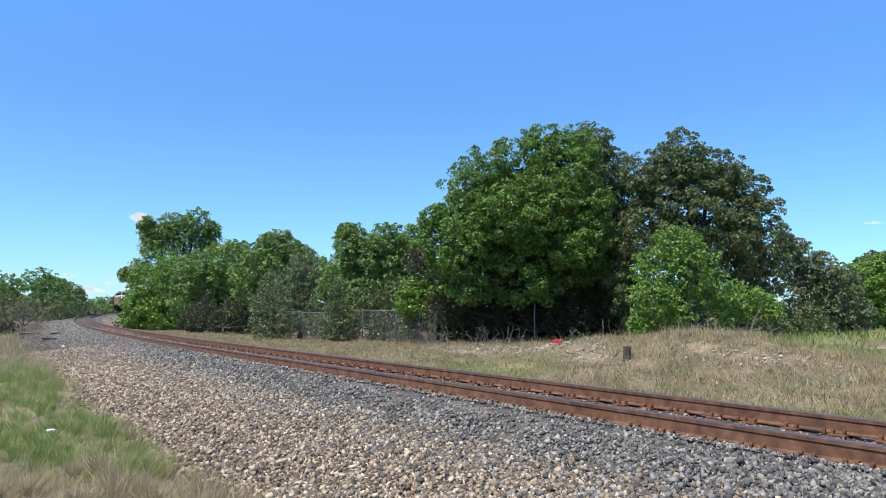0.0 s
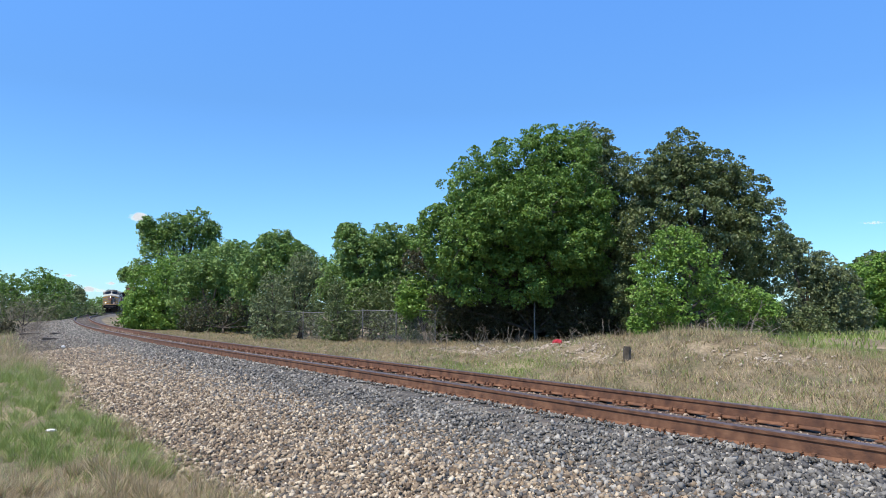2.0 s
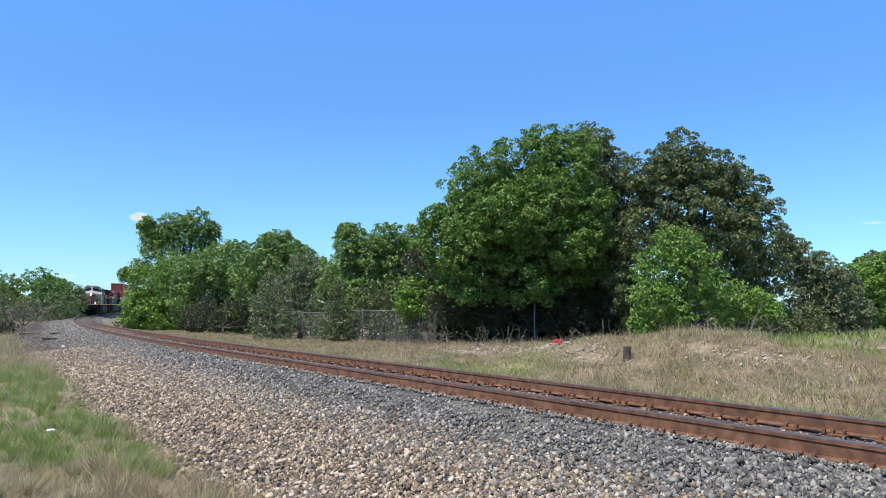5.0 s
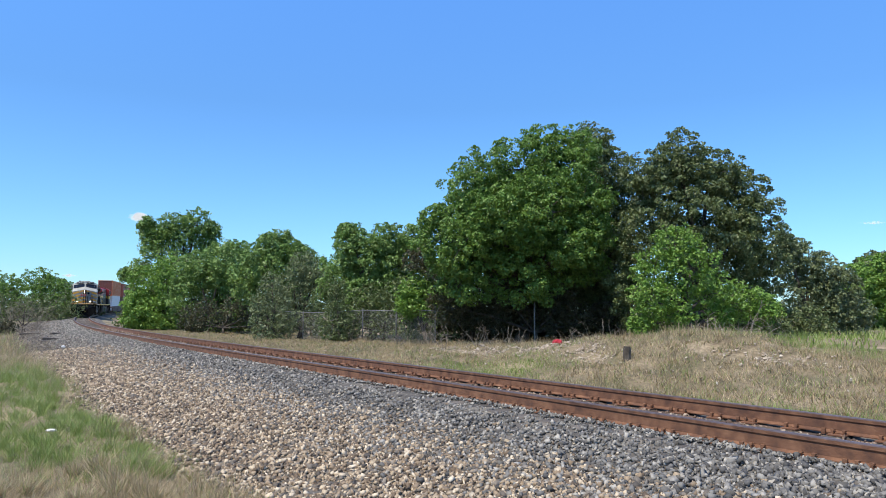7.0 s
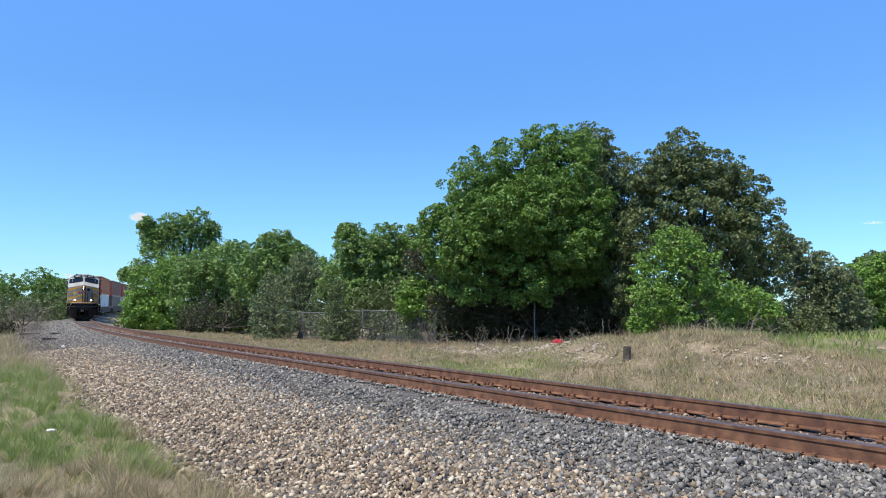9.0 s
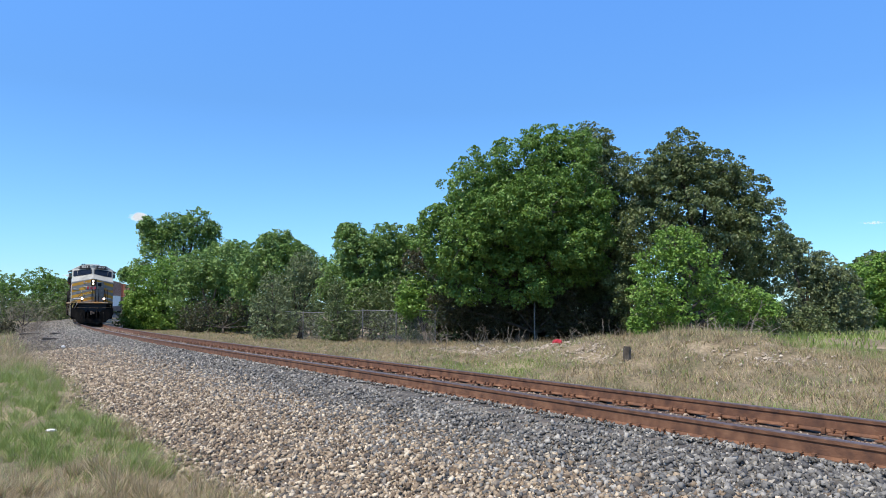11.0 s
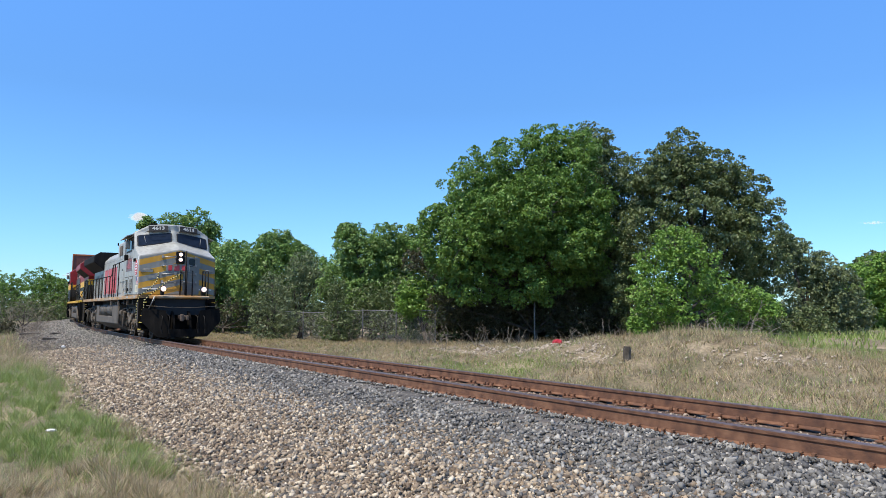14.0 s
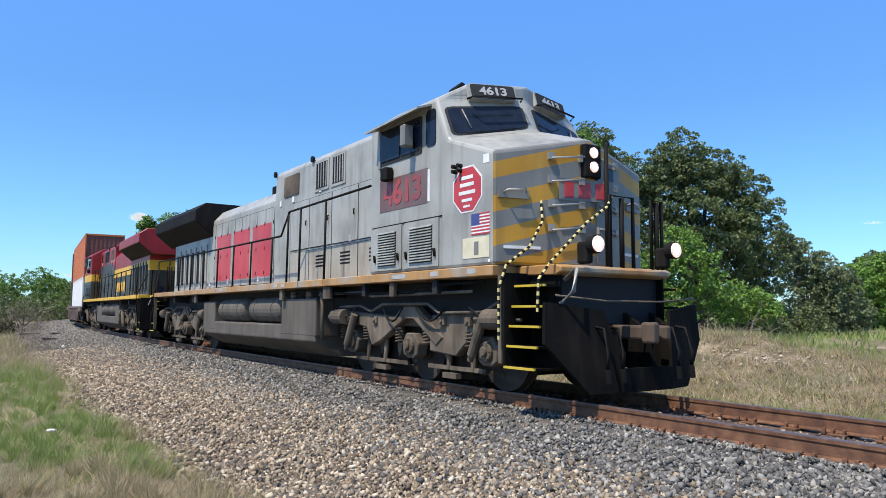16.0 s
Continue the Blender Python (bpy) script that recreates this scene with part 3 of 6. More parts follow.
tree("undergrowth", "dark olive undergrowth at the field's edge", "undergrowth", LEAF_OLIVE, (17.3, 40.0), 20088, 0.123,
     [(10.1, 40.4, 0.4, 0.95), (11.6, 40.1, 0.5, 0.95), (13.0, 39.8, 0.5, 0.95), (14.5, 39.7, 0.5, 0.95), (16.1, 39.9, 0.5, 0.95), (17.4, 39.6, 0.5, 0.95), (19.2, 40.2, 0.5, 0.95), (20.6, 39.9, 0.5, 0.95)])
tree("undergrowth", "low dark woodland edge below the embankment", "undergrowth", LEAF_OLIVE, (-66.8, 120.0), 10936, 0.263,
     [(-77.1, 119.7, 0.8, 1.34), (-75.6, 120.0, 0.8, 1.34), (-74.1, 120.4, 0.8, 1.34), (-72.5, 120.4, 0.8, 1.34), (-70.8, 120.5, 0.8, 1.34), (-68.5, 119.5, 0.8, 1.34), (-66.9, 119.7, 0.8, 1.34), (-65.4, 120.0, 0.8, 1.34), (-63.8, 120.4, 0.8, 1.34), (-61.7, 119.6, 0.8, 1.34), (-60.0, 119.5, 0.8, 1.34), (-58.5, 120.1, 0.8, 1.34)])
tree("undergrowth", "low green scrub along the far bend", "undergrowth", LEAF_MID, (-94.0, 200.0), 5356, 0.328,
     [(-101.9, 199.9, 1.3, 1.27), (-100.8, 200.4, 1.3, 1.27), (-99.3, 200.3, 1.3, 1.27), (-98.0, 200.5, 1.3, 1.27), (-96.2, 199.8, 1.3, 1.27), (-95.2, 200.7, 1.3, 1.27), (-93.7, 200.6, 1.3, 1.27), (-91.8, 199.6, 1.3, 1.27), (-90.7, 200.3, 1.3, 1.27)])
tree("tree", "rounded green tree filling the row behind", "tree", LEAF_SOFT, (-18.9, 66.0), 23733, 0.190,
     [(-20.6, 66.4, 6.2, 1.47), (-19.2, 66.1, 6.4, 1.16), (-17.9, 65.2, 4.8, 1.89), (-20.1, 65.8, 3.8, 1.89), (-11.9, 66.5, 4.9, 1.58), (-16.5, 66.0, 3.3, 2.1), (-12.4, 65.3, 2.7, 1.89)])
tree("undergrowth", "dense dark shrubbery behind bright shrubs", "undergrowth", LEAF_OLIVE, (-24.0, 67.0), 18471, 0.193,
     [(-28.1, 67.7, 3.5, 1.81), (-24.5, 66.5, 3.8, 2.24), (-21.2, 66.0, 3.5, 2.13), (-25.9, 67.6, 1.4, 2.24), (-22.4, 66.9, 0.9, 2.03), (-28.4, 67.1, 1.1, 1.49)])
tree("tree", "dark leafy tree behind the fence row", "tree", LEAF_MID, (-4.8, 47.0), 19221, 0.145,
     [(-5.4, 47.2, 4.8, 1.57), (-3.5, 46.8, 4.4, 1.68), (-6.5, 47.3, 3.8, 1.42), (-2.0, 46.4, 4.1, 1.5), (-4.7, 47.9, 2.3, 1.68)])
tree("thicket", "thicket under the broad tree, shade in its dark leaves", "shrub", LEAF_BROWN, (4.6, 35.6), 13475, 0.103,
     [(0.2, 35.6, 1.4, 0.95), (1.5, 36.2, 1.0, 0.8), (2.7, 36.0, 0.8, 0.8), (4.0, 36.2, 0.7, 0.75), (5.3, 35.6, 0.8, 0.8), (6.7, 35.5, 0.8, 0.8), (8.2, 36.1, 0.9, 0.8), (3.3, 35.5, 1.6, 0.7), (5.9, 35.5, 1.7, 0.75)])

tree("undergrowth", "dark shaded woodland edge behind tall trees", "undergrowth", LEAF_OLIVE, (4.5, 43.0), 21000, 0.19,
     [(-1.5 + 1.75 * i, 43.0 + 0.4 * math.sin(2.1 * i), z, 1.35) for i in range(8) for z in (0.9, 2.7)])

tree("undergrowth", "dark leafy woodland edge below the embankment", "undergrowth", LEAF_OLIVE, (-54.0, 91.0), 12000, 0.21,
     [(-62.0 + 2.1 * i, 91.0 + 0.6 * math.sin(1.7 * i), z, 1.6) for i in range(8) for z in (0.2, 1.6)])


# ---- grass ----
def grass(name, label, x, y, height, width, mat, seed, bow=0.8):
    rng = np.random.RandomState(seed)
    n = len(x)
    z = ground_z(x, y)
    h = height * rng.uniform(0.4, 1.3, n)
    a = rng.uniform(0, math.tau, n)
    w = np.stack([np.cos(a), np.sin(a), 0 * a], 1) * (width * rng.uniform(0.6, 1.2, n))[:, None]
    b = rng.uniform(0, math.tau, n)
    lean = np.stack([np.cos(b), np.sin(b), 0 * b], 1) * (h * rng.uniform(0.05, bow, n))[:, None]
    p = np.stack([x, y, z - 0.02], 1)
    up = np.stack([0 * h, 0 * h, h], 1)
    co = np.stack([p - w, p + w, p + up + lean], 1).reshape(-1, 3)
    return tagged(quads(name, co, mat, 3), label, "grass", kind="stuff")


def scatter(n, x0, x1, y0, y1, seed):
    rng = np.random.RandomState(seed)
    return rng.uniform(x0, x1, n), rng.uniform(y0, y1, n), rng.rand(n)


# near verge: straw in front, a green patch behind it, straw again along the stones
rng = np.random.RandomState(21)
n = 420000
y = np.exp(rng.uniform(math.log(4.4), math.log(46), n))
x = y * rng.uniform(-0.74, 0.2, n)
s, o = beside(x, y)
edge = -4.66 - 0.4 * waves(x, y, 2.5, 5) + 0.85 * smooth((s - 4) / 18)
# blades gather in tussocks
pull = rng.rand(n) < 0.6
cell = 0.22 + 0.012 * y
cx, cy = np.round(x / cell), np.round(y / cell)
hx, hy = np.modf(np.sin(cx * 127.1 + cy * 311.7) * 43758.5)[0], np.modf(np.sin(cx * 269.5 + cy * 183.3) * 43758.5)[0]
x = np.where(pull, x + 0.7 * ((cx + 0.8 * hx) * cell - x), x)
y = np.where(pull, y + 0.7 * ((cy + 0.8 * hy) * cell - y), y)
verge = o < edge + 0.12 + rng.normal(size=n) * 0.16
tuft = np.clip(waves(x, y, 1.1, 6) * 0.5 + 0.5, 0, 1)
tall = (0.55 + 0.8 * tuft + 0.35 * np.abs(hx)) * (0.75 + 0.5 * smooth((edge - o + 0.3) / 0.8)) * (1 + 1.0 * smooth((y - 11) / 12))
greenish = smooth((y - 7.2 + 0.8 * waves(x, y, 2.0, 17)) / 1.2) * smooth((24 - y) / 8) * smooth((edge - o - 0.05) / 0.9) * (0.55 + 0.6 * tuft) + 0.1
g = verge & (rng.rand(n) < greenish)
d = verge & ~g & (rng.rand(n) < 0.7 + 0.3 * tuft)
m = d & (rng.rand(n) < 0.3)
d = d & ~m
grass("green_grass", "rank green grass tussocks beside the stones", x[g], y[g], 0.105 * tall[g], 0.0042, BLADE_GREEN, 31, 1.3)
grass("dry_grass", "tangled straw-coloured dry grass beside the stones", x[d], y[d], 0.12 * tall[d], 0.0034, BLADE_DRY, 32, 1.5)
grass("dead_grass", "matted grey-brown dead grass beside the stones", x[m], y[m], 0.1 * tall[m], 0.0042, BLADE_DEAD, 30, 1.8)
# thin seed stalks stand above it
k = verge & (rng.rand(n) < 0.012)
grass("grass_stalks", "thin straw seed stalks above the verge grass", x[k], y[k], 0.3, 0.0022, BLADE_DRY, 29, 0.9)
x, y, r = scatter(40000, -14, 12, -8, 5, 44)
s, o = beside(x, y)
k = o < -5.0
grass("dry_grass", "trodden dry grass on the verge", x[k], y[k], 0.12, 0.006, BLADE_DRY, 39)
# far bank
rng = np.random.RandomState(41)
n = 390000
s = -16 + 66 * rng.rand(n) ** 1.35
o = 2.5 + 12.5 * rng.rand(n)
p = rail_point(s, o)
x, y = p[:, 0], p[:, 1]
patchy = waves(x, y, 3.2, 9)
fresh = (np.exp(-((o - 4.2) / 1.1) ** 2) * smooth((2.5 - s) / 6) * 0.9 + np.exp(-((o - 5.5) / 2.2) ** 2) * np.exp(-((s - 6) / 2.2) ** 2) * 0.8 + smooth((o - 11) / 2) * smooth((8 - s) / 4) * 0.7 + 0.14) * (0.6 + 0.6 * (patchy > 0))
g = rng.rand(n) < fresh
patch_bare = bareness(s, o)
bare = rng.rand(n) < 0.95 * patch_bare
g = g & ~bare
d = ~g & ~bare
m = d & (rng.rand(n) < 0.33 + 0.2 * patchy)
d = d & ~m
grass("dead_grass", "low grey-brown dead weeds on the bank", x[m], y[m], 0.12, 0.010, BLADE_DEAD, 28, 1.6)
grass("green_grass", "fresh green grass on the bank", x[g], y[g], 0.15, 0.008, BLADE_GREEN, 33, 1.1)
grass("dry_grass", "pale dry grass covering the bank", x[d], y[d], 0.14, 0.009, BLADE_DRY, 34, 1.3)
rng = np.random.RandomState(46)
n = 16000
s, o = rng.uniform(-14, 30, n), 10.3 + np.abs(rng.normal(size=n)) * 1.3
p = rail_point(s, o)
k = waves(p[:, 0], p[:, 1], 1.6, 15) > 0.0
grass("tall_dry_grass", "tall dry grass along the top of the bank", p[k, 0], p[k, 1], 0.32, 0.007, BLADE_DRY, 38, 0.6)
# open field behind the bank, and the ground below the embankment
x, y, r = scatter(30000, 8, 60, 14, 80, 42)
s, o = beside(x, y)
k = (o > 13) & (r < np.clip(30 / y, 0.2, 1))
grass("field_grass", "green field grass beyond the bank", x[k], y[k], 0.35, 0.03, BLADE_GREEN, 35)
x, y, r = scatter(40000, -62, -8, 22, 95, 43)
s, o = beside(x, y)
k = (o < -4.8) & (r < np.clip(34 / y, 0.2, 1)) & (waves(x, y, 6, 3) > -0.5)
k2 = k & (waves(x, y, 5, 12) > 0.1)
grass("dry_grass", "rough dry grass below the embankment", x[k & ~k2], y[k & ~k2], 0.4, 0.022, BLADE_DRY, 36)
grass("green_grass", "rough green grass below the embankment", x[k2], y[k2], 0.35, 0.022, BLADE_GREEN, 37)


# ---- chain-link fence ----
def fence():
    root = tagged(new("chain_link_fence"), "galvanised chain-link fence overgrown by shrubs", "fence")
    posts = [(-11.0, 46.2), (-8.6, 44.0), (-6.5, 42.0), (-4.5, 40.2), (-2.5, 38.4), (-0.38, 36.7)]
    tops = []
    for x, y in posts:
        z = float(ground_z(np.array([x]), np.array([y]))[0])
        pt = Vector((x, y, z))
        bm = bmesh.new()
        tube(bm, [pt - Vector((0, 0, 0.2)), pt + Vector((0, 0, 1.86)), pt + Vector((0, 0, 1.92))], [0.032, 0.032, 0.016], 8)
        part("fence_post", bm, GALV, root, smooth=True)
        tops.append(pt)
    for a, b in zip(tops, tops[1:]):
        bm = bmesh.new()
        tube(bm, [a + Vector((0, 0, 1.8)), b + Vector((0, 0, 1.8))], [0.022, 0.022], 6)
        part("top_rail", bm, GALV, root, smooth=True)
        bm = bmesh.new()
        L = (b - a).length
        n = int((L + 1.75) / 0.13)
        for i in range(n):
            u0 = -1.75 + i * 0.13
            lo, hi = max(0, u0), min(L, u0 + 1.75)
            if hi - lo < 0.05:
                continue
            for up in (0, 1):
                za, zb = (lo - u0, hi - u0) if up else (1.75 - lo + u0, 1.75 - hi + u0)
                tube(bm, [a.lerp(b, lo / L) + Vector((0, 0, 0.04 + za)), a.lerp(b, hi / L) + Vector((0, 0, 0.04 + zb))], [0.0025, 0.0025], 3)
        part("wire_mesh", bm, GALV, root)
    pt = Vector((4.45, 34.6, float(ground_z(np.array([4.45]), np.array([34.6]))[0])))
    bm = bmesh.new()
    tube(bm, [pt - Vector((0, 0, 0.2)), pt + Vector((0, 0, 1.9))], [0.035, 0.032], 8)
    part("fence_post", bm, GALV, root, smooth=True)
    return root


fence()


# ---- dead branches and stalks along the top of the bank ----
def dead_shrub(x, y, spread, seed, label):
    rng = np.random.RandomState(seed)
    bm = bmesh.new()
    for _ in range(9):
        p = Vector((rng.normal() * 0.15, rng.normal() * 0.15, -0.05))
        d = Vector((rng.normal() * 0.8, rng.normal() * 0.5, rng.uniform(0.35, 1.1))).normalized()
        pts, r = [p], 0.018 * rng.uniform(0.6, 1.4)
        for k in range(5):
            d = (d + Vector(rng.normal(size=3)) * 0.28).normalized()
            pts.append(pts[-1] + d * spread * 0.2 * rng.uniform(0.7, 1.3))
            if k > 0:
                e = (d + Vector(rng.normal(size=3)) * 0.7).normalized() * spread * rng.uniform(0.12, 0.35)
                tube(bm, [pts[-1], pts[-1] + e * 0.6 + Vector(rng.normal(size=3)) * 0.03, pts[-1] + e], [r * 0.5, r * 0.35, r * 0.15], 4)
        tube(bm, pts, [r * (1 - 0.17 * k) for k in range(6)], 5)
    ob = tagged(part("dead_shrub", bm, DEADWOOD, smooth=True), label, "shrub", "dead shrubs on the bank")
    ob.location = (x, y, float(ground_z(np.array([x]), np.array([y]))[0]))


DEADWOOD = material("bleached_dead_wood", [(0.11, 0.09, 0.07), (0.2, 0.17, 0.135), (0.29, 0.25, 0.205)], 0.9, scale=6)
for i, (x, y, sp) in enumerate([(0.2, 32.0, 1.1), (1.6, 30.5, 1.2), (2.9, 30.0, 1.0), (5.0, 28.0, 0.8), (5.9, 27.0, 1.0), (6.1, 26.0, 0.8), (8.4, 23.5, 0.8), (9.2, 23.0, 0.9), (9.9, 23.0, 1.2), (-2.4, 36.0, 0.9), (-5.3, 40.0, 1.2), (-7.4, 42.0, 1.3), (-11.2, 46.0, 1.3), (-0.5, 35.0, 1.3)]):
    dead_shrub(x, y, sp, 90 + i, "bleached leafless dead shrub on the grassy bank")

for i, (x, y, sp) in enumerate([(-32.6, 54.6, 3.0), (-33.6, 55.2, 2.6), (-31.4, 54.2, 2.8), (-30.4, 53.0, 2.2), (-34.4, 56.4, 3.2), (-31.9, 55.6, 3.0), (-29.6, 51.4, 1.6)]):
    dead_shrub(x, y, sp, 130 + i, "tangled grey leafless brush below the embankment")


# ---- small things lying about ----
def on_ground(x, y):
    return float(ground_z(np.array([x]), np.array([y]))[0])


def lump(bm, size, seed):
    rng = np.random.RandomState(seed)
    bmesh.ops.create_icosphere(bm, subdivisions=2, radius=1)
    for v in bm.verts:
        v.co *= 1 + rng.uniform(-0.16, 0.16)
        v.co = Vector((v.co.x * size[0], v.co.y * size[1], v.co.z * size[2]))


def pale_stones():
    rng = np.random.RandomState(61)
    bm = bmesh.new()
    for _ in range(34):
        s0, o0 = rng.uniform(-8, 14), rng.uniform(5.5, 11)
        p = rail_point(np.array([s0]), np.array([o0]))[0]
        z = on_ground(p[0], p[1])
        r = rng.uniform(0.018, 0.045)
        m = Matrix.Translation((p[0], p[1], z + 0.5 * r + 0.03)) @ pose(0, 0, 0, *rng.uniform(0, 360, 3)) @ Matrix.Diagonal((r, r * 0.8, r * 0.6, 1))
        bmesh.ops.create_icosphere(bm, subdivisions=1, radius=1, matrix=m)
    for v in bm.verts:
        v.co += Vector(rng.uniform(-0.008, 0.008, 3))
    tagged(part("pale_stones", bm, STICK), "scattered pale stones on the grassy bank", "stones", kind="stuff")


def wooden_post():
    bm = bmesh.new()
    pts = [(0, 0, -0.2), (0.01, 0, 0.1), (0.015, 0, 0.22), (0.03, 0.01, 0.31)]
    tube(bm, pts, [0.11, 0.105, 0.1, 0.085], 9)
    for v in bm.verts:
        v.co.x += 0.012 * math.sin(v.co.y * 70 + v.co.z * 9)
        v.co.z += 0.02 * math.sin(v.co.x * 60) if v.co.z > 0.29 else 0
    root = tagged(part("wooden_post", bm, BARK), "short broken grey wooden post in dry grass", "post")
    root.location = (4.97, 19.35, on_ground(4.97, 19.35) + 0.02)


PAPER = material("white_litter", [(0.5, 0.49, 0.46), (0.72, 0.71, 0.68)], 0.7, scale=9)
STICK = material("bleached_stick", [(0.42, 0.37, 0.3), (0.55, 0.5, 0.42)], 0.9, scale=9)
pale_stones()


def clods(count, seed):
    """Crumbled lumps of pale soil on the cut faces of the bank."""
    rng = np.random.RandomState(seed)
    s0, o0 = rng.uniform(-4, 18, count * 6), rng.uniform(6.3, 12, count * 6)
    k = rng.rand(count * 6) < bareness(s0, o0) ** 1.2 + 0.014
    at = rail_point(s0[k], o0[k])
    at[:, 2] = ground_z(at[:, 0], at[:, 1])
    r = 0.012 + 0.05 * rng.rand(len(at)) ** 4
    corners = np.array([(1, 0, 0), (0, 1, 0), (-1, 0, 0), (0, -1, 0), (0, 0, 0.8), (0, 0, -0.8)], float)
    tri = np.array([(0, 1, 4), (1, 2, 4), (2, 3, 4), (3, 0, 4), (1, 0, 5), (2, 1, 5), (3, 2, 5), (0, 3, 5)])
    co = (corners[None] + rng.uniform(-0.4, 0.4, (len(at), 6, 3))) * r[:, None, None] + at[:, None] + (0, 0, 0.01)
    ob = link("soil_clods", co.reshape(-1, 3).tolist(), (tri[None] + 6 * np.arange(len(at))[:, None, None]).reshape(-1, 3).tolist(), PALE_SOIL)
    tagged(ob, "crumbled pale soil lumps on the bank", "soil", kind="stuff")


clods(9000, 62)
wooden_post()
RED_PLASTIC = material("red_plastic", [(0.3, 0.014, 0.02), (0.42, 0.026, 0.032)], 0.4, scale=5)
bm = bmesh.new()
lump(bm, (0.17, 0.13, 0.12), 3)
ob = tagged(part("plastic_bag", bm, RED_PLASTIC, smooth=False), "crumpled bright red plastic bag on the bank", "bag")
ob.location = (3.85, 24.0, on_ground(3.85, 24.0) + 0.12)
bm = bmesh.new()
lump(bm, (0.075, 0.035, 0.02), 4)
ob = tagged(part("litter", bm, PAPER), "small crumpled white litter lying in green grass", "litter")
ob.location = (-5.27, 9.75, on_ground(-5.27, 9.75) + 0.07)
bm = bmesh.new()
lump(bm, (0.09, 0.07, 0.05), 5)
ob = tagged(part("white_stone", bm, PAPER), "single white stone among weathered stones", "stone")
ob.location = (-15.3, 28.9, -0.36)
bm = bmesh.new()
tube(bm, [(-0.25, 0, 0.0), (-0.05, 0.02, 0.02), (0.12, -0.01, 0.02), (0.3, 0.02, 0.01)], [0.012, 0.014, 0.012, 0.008], 6)
ob = tagged(part("stick", bm, STICK), "thin bleached stick lying on the stones", "stick")
ob.matrix_basis = pose(-4.45, 14.9, -0.42, 0, 0, 35)
for x, y, turn, ln in ((-26.8, 46.5, 20, 1.2), (-23.4, 43.5, 60, 0.9), (-20.5, 37.5, 40, 0.9)):
    bm = bmesh.new()
    box(bm, -ln / 2, ln / 2, -0.11, 0.11, -0.05, 0.13)
    bmesh.ops.bevel(bm, geom=bm.edges[:], offset=0.025, segments=1, affect="EDGES")
    for v in bm.verts:
        v.co += Vector((math.sin(v.co.y * 40), math.sin(v.co.x * 20), math.sin(v.co.x * 13))) * 0.015
    ob = tagged(part("old_tie", bm, TIE), "discarded dark wooden tie on the embankment slope", "railway tie", "discarded ties")
    s1, o1 = beside(np.array([x]), np.array([y]))
    bed = float(np.interp(o1[0], [q[0] for q in BED], [q[1] for q in BED]) + np.interp(s1[0], S, TZ))
    ob.matrix_basis = pose(x, y, max(on_ground(x, y), bed if o1[0] > -5.6 else -9), 0, 0, turn)


# ---- ties, plates and spikes ----
def tie_pose(s, o=0.0, z=0.0):
    p = rail_point(np.array([s]), np.array([o]))[0]
    th = float(np.interp(s, S, TH))
    return Matrix.Translation((p[0], p[1], p[2] + z)) @ pose(0, 0, 0, 0, 0, math.degrees(th))


bm = bmesh.new()
box(bm, -0.115, 0.115, -1.3, 1.3, -0.18, 0.0)
bmesh.ops.bevel(bm, geom=bm.edges[:], offset=0.014, segments=1, affect="EDGES")
tie = part("tie", bm, TIE, track)
bm = bmesh.new()
box(bm, -0.09, 0.09, -0.17, 0.17, 0.0, 0.014)
for sx in (-0.06, 0.06):
    for sy in (-0.095, 0.095):
        box(bm, sx - 0.012, sx + 0.012, sy - 0.014, sy + 0.014, 0.01, 0.05)
        box(bm, sx - 0.018, sx + 0.018, sy - 0.03 if sy > 0 else sy - 0.01, sy + 0.01 if sy > 0 else sy + 0.03, 0.045, 0.062)
plate = part("tie_plate", bm, RUST, track)
bm = bmesh.new()
box(bm, -0.02, 0.02, -0.1, 0.1, -0.012, 0.012)
box(bm, -0.02, 0.02, 0.075, 0.1, 0.0, 0.05)
anchor = part("rail_anchor", bm, RUST, track)
rng = np.random.RandomState(77)
first = [True, True, True]


def lay(ob, m, which):
    if first[which]:
        first[which] = False
    else:
        ob = ob.copy()
        scene.collection.objects.link(ob)
    ob.matrix_basis = m


for i in range(290):
    s0 = -13.0 + i * 0.5 + rng.uniform(-0.03, 0.03)
    lay(tie, tie_pose(s0, 0.0, -0.203 + rng.uniform(-0.008, 0.004)) @ pose(0, 0, 0, 0, 0, rng.uniform(-1.2, 1.2)), 0)
    if i < 90:
        for o in (-0.7525, 0.7525):
            lay(plate, tie_pose(s0, o, -0.2), 1)
            if i % 2:
                lay(anchor, tie_pose(s0 + 0.16, o, -0.19), 2)


# ---- clouds low over the horizon ----
CLOUD = bpy.data.materials.new("cloud_white")
CLOUD.use_nodes = True
cn = CLOUD.node_tree
ct, cd, cm = cn.nodes.new("ShaderNodeBsdfTransparent"), cn.nodes.new("ShaderNodeEmission"), cn.nodes.new("ShaderNodeMixShader")
# emission stands in for sunlight on the clouds, undersides included
cd.inputs[0].default_value = (0.86, 0.9, 0.95, 1)
cm.inputs[0].default_value = 0.12
cn.links.new(ct.outputs[0], cm.inputs[1])
cn.links.new(cd.outputs[0], cm.inputs[2])
cn.links.new(cm.outputs[0], cn.nodes["Material Output"].inputs[0])


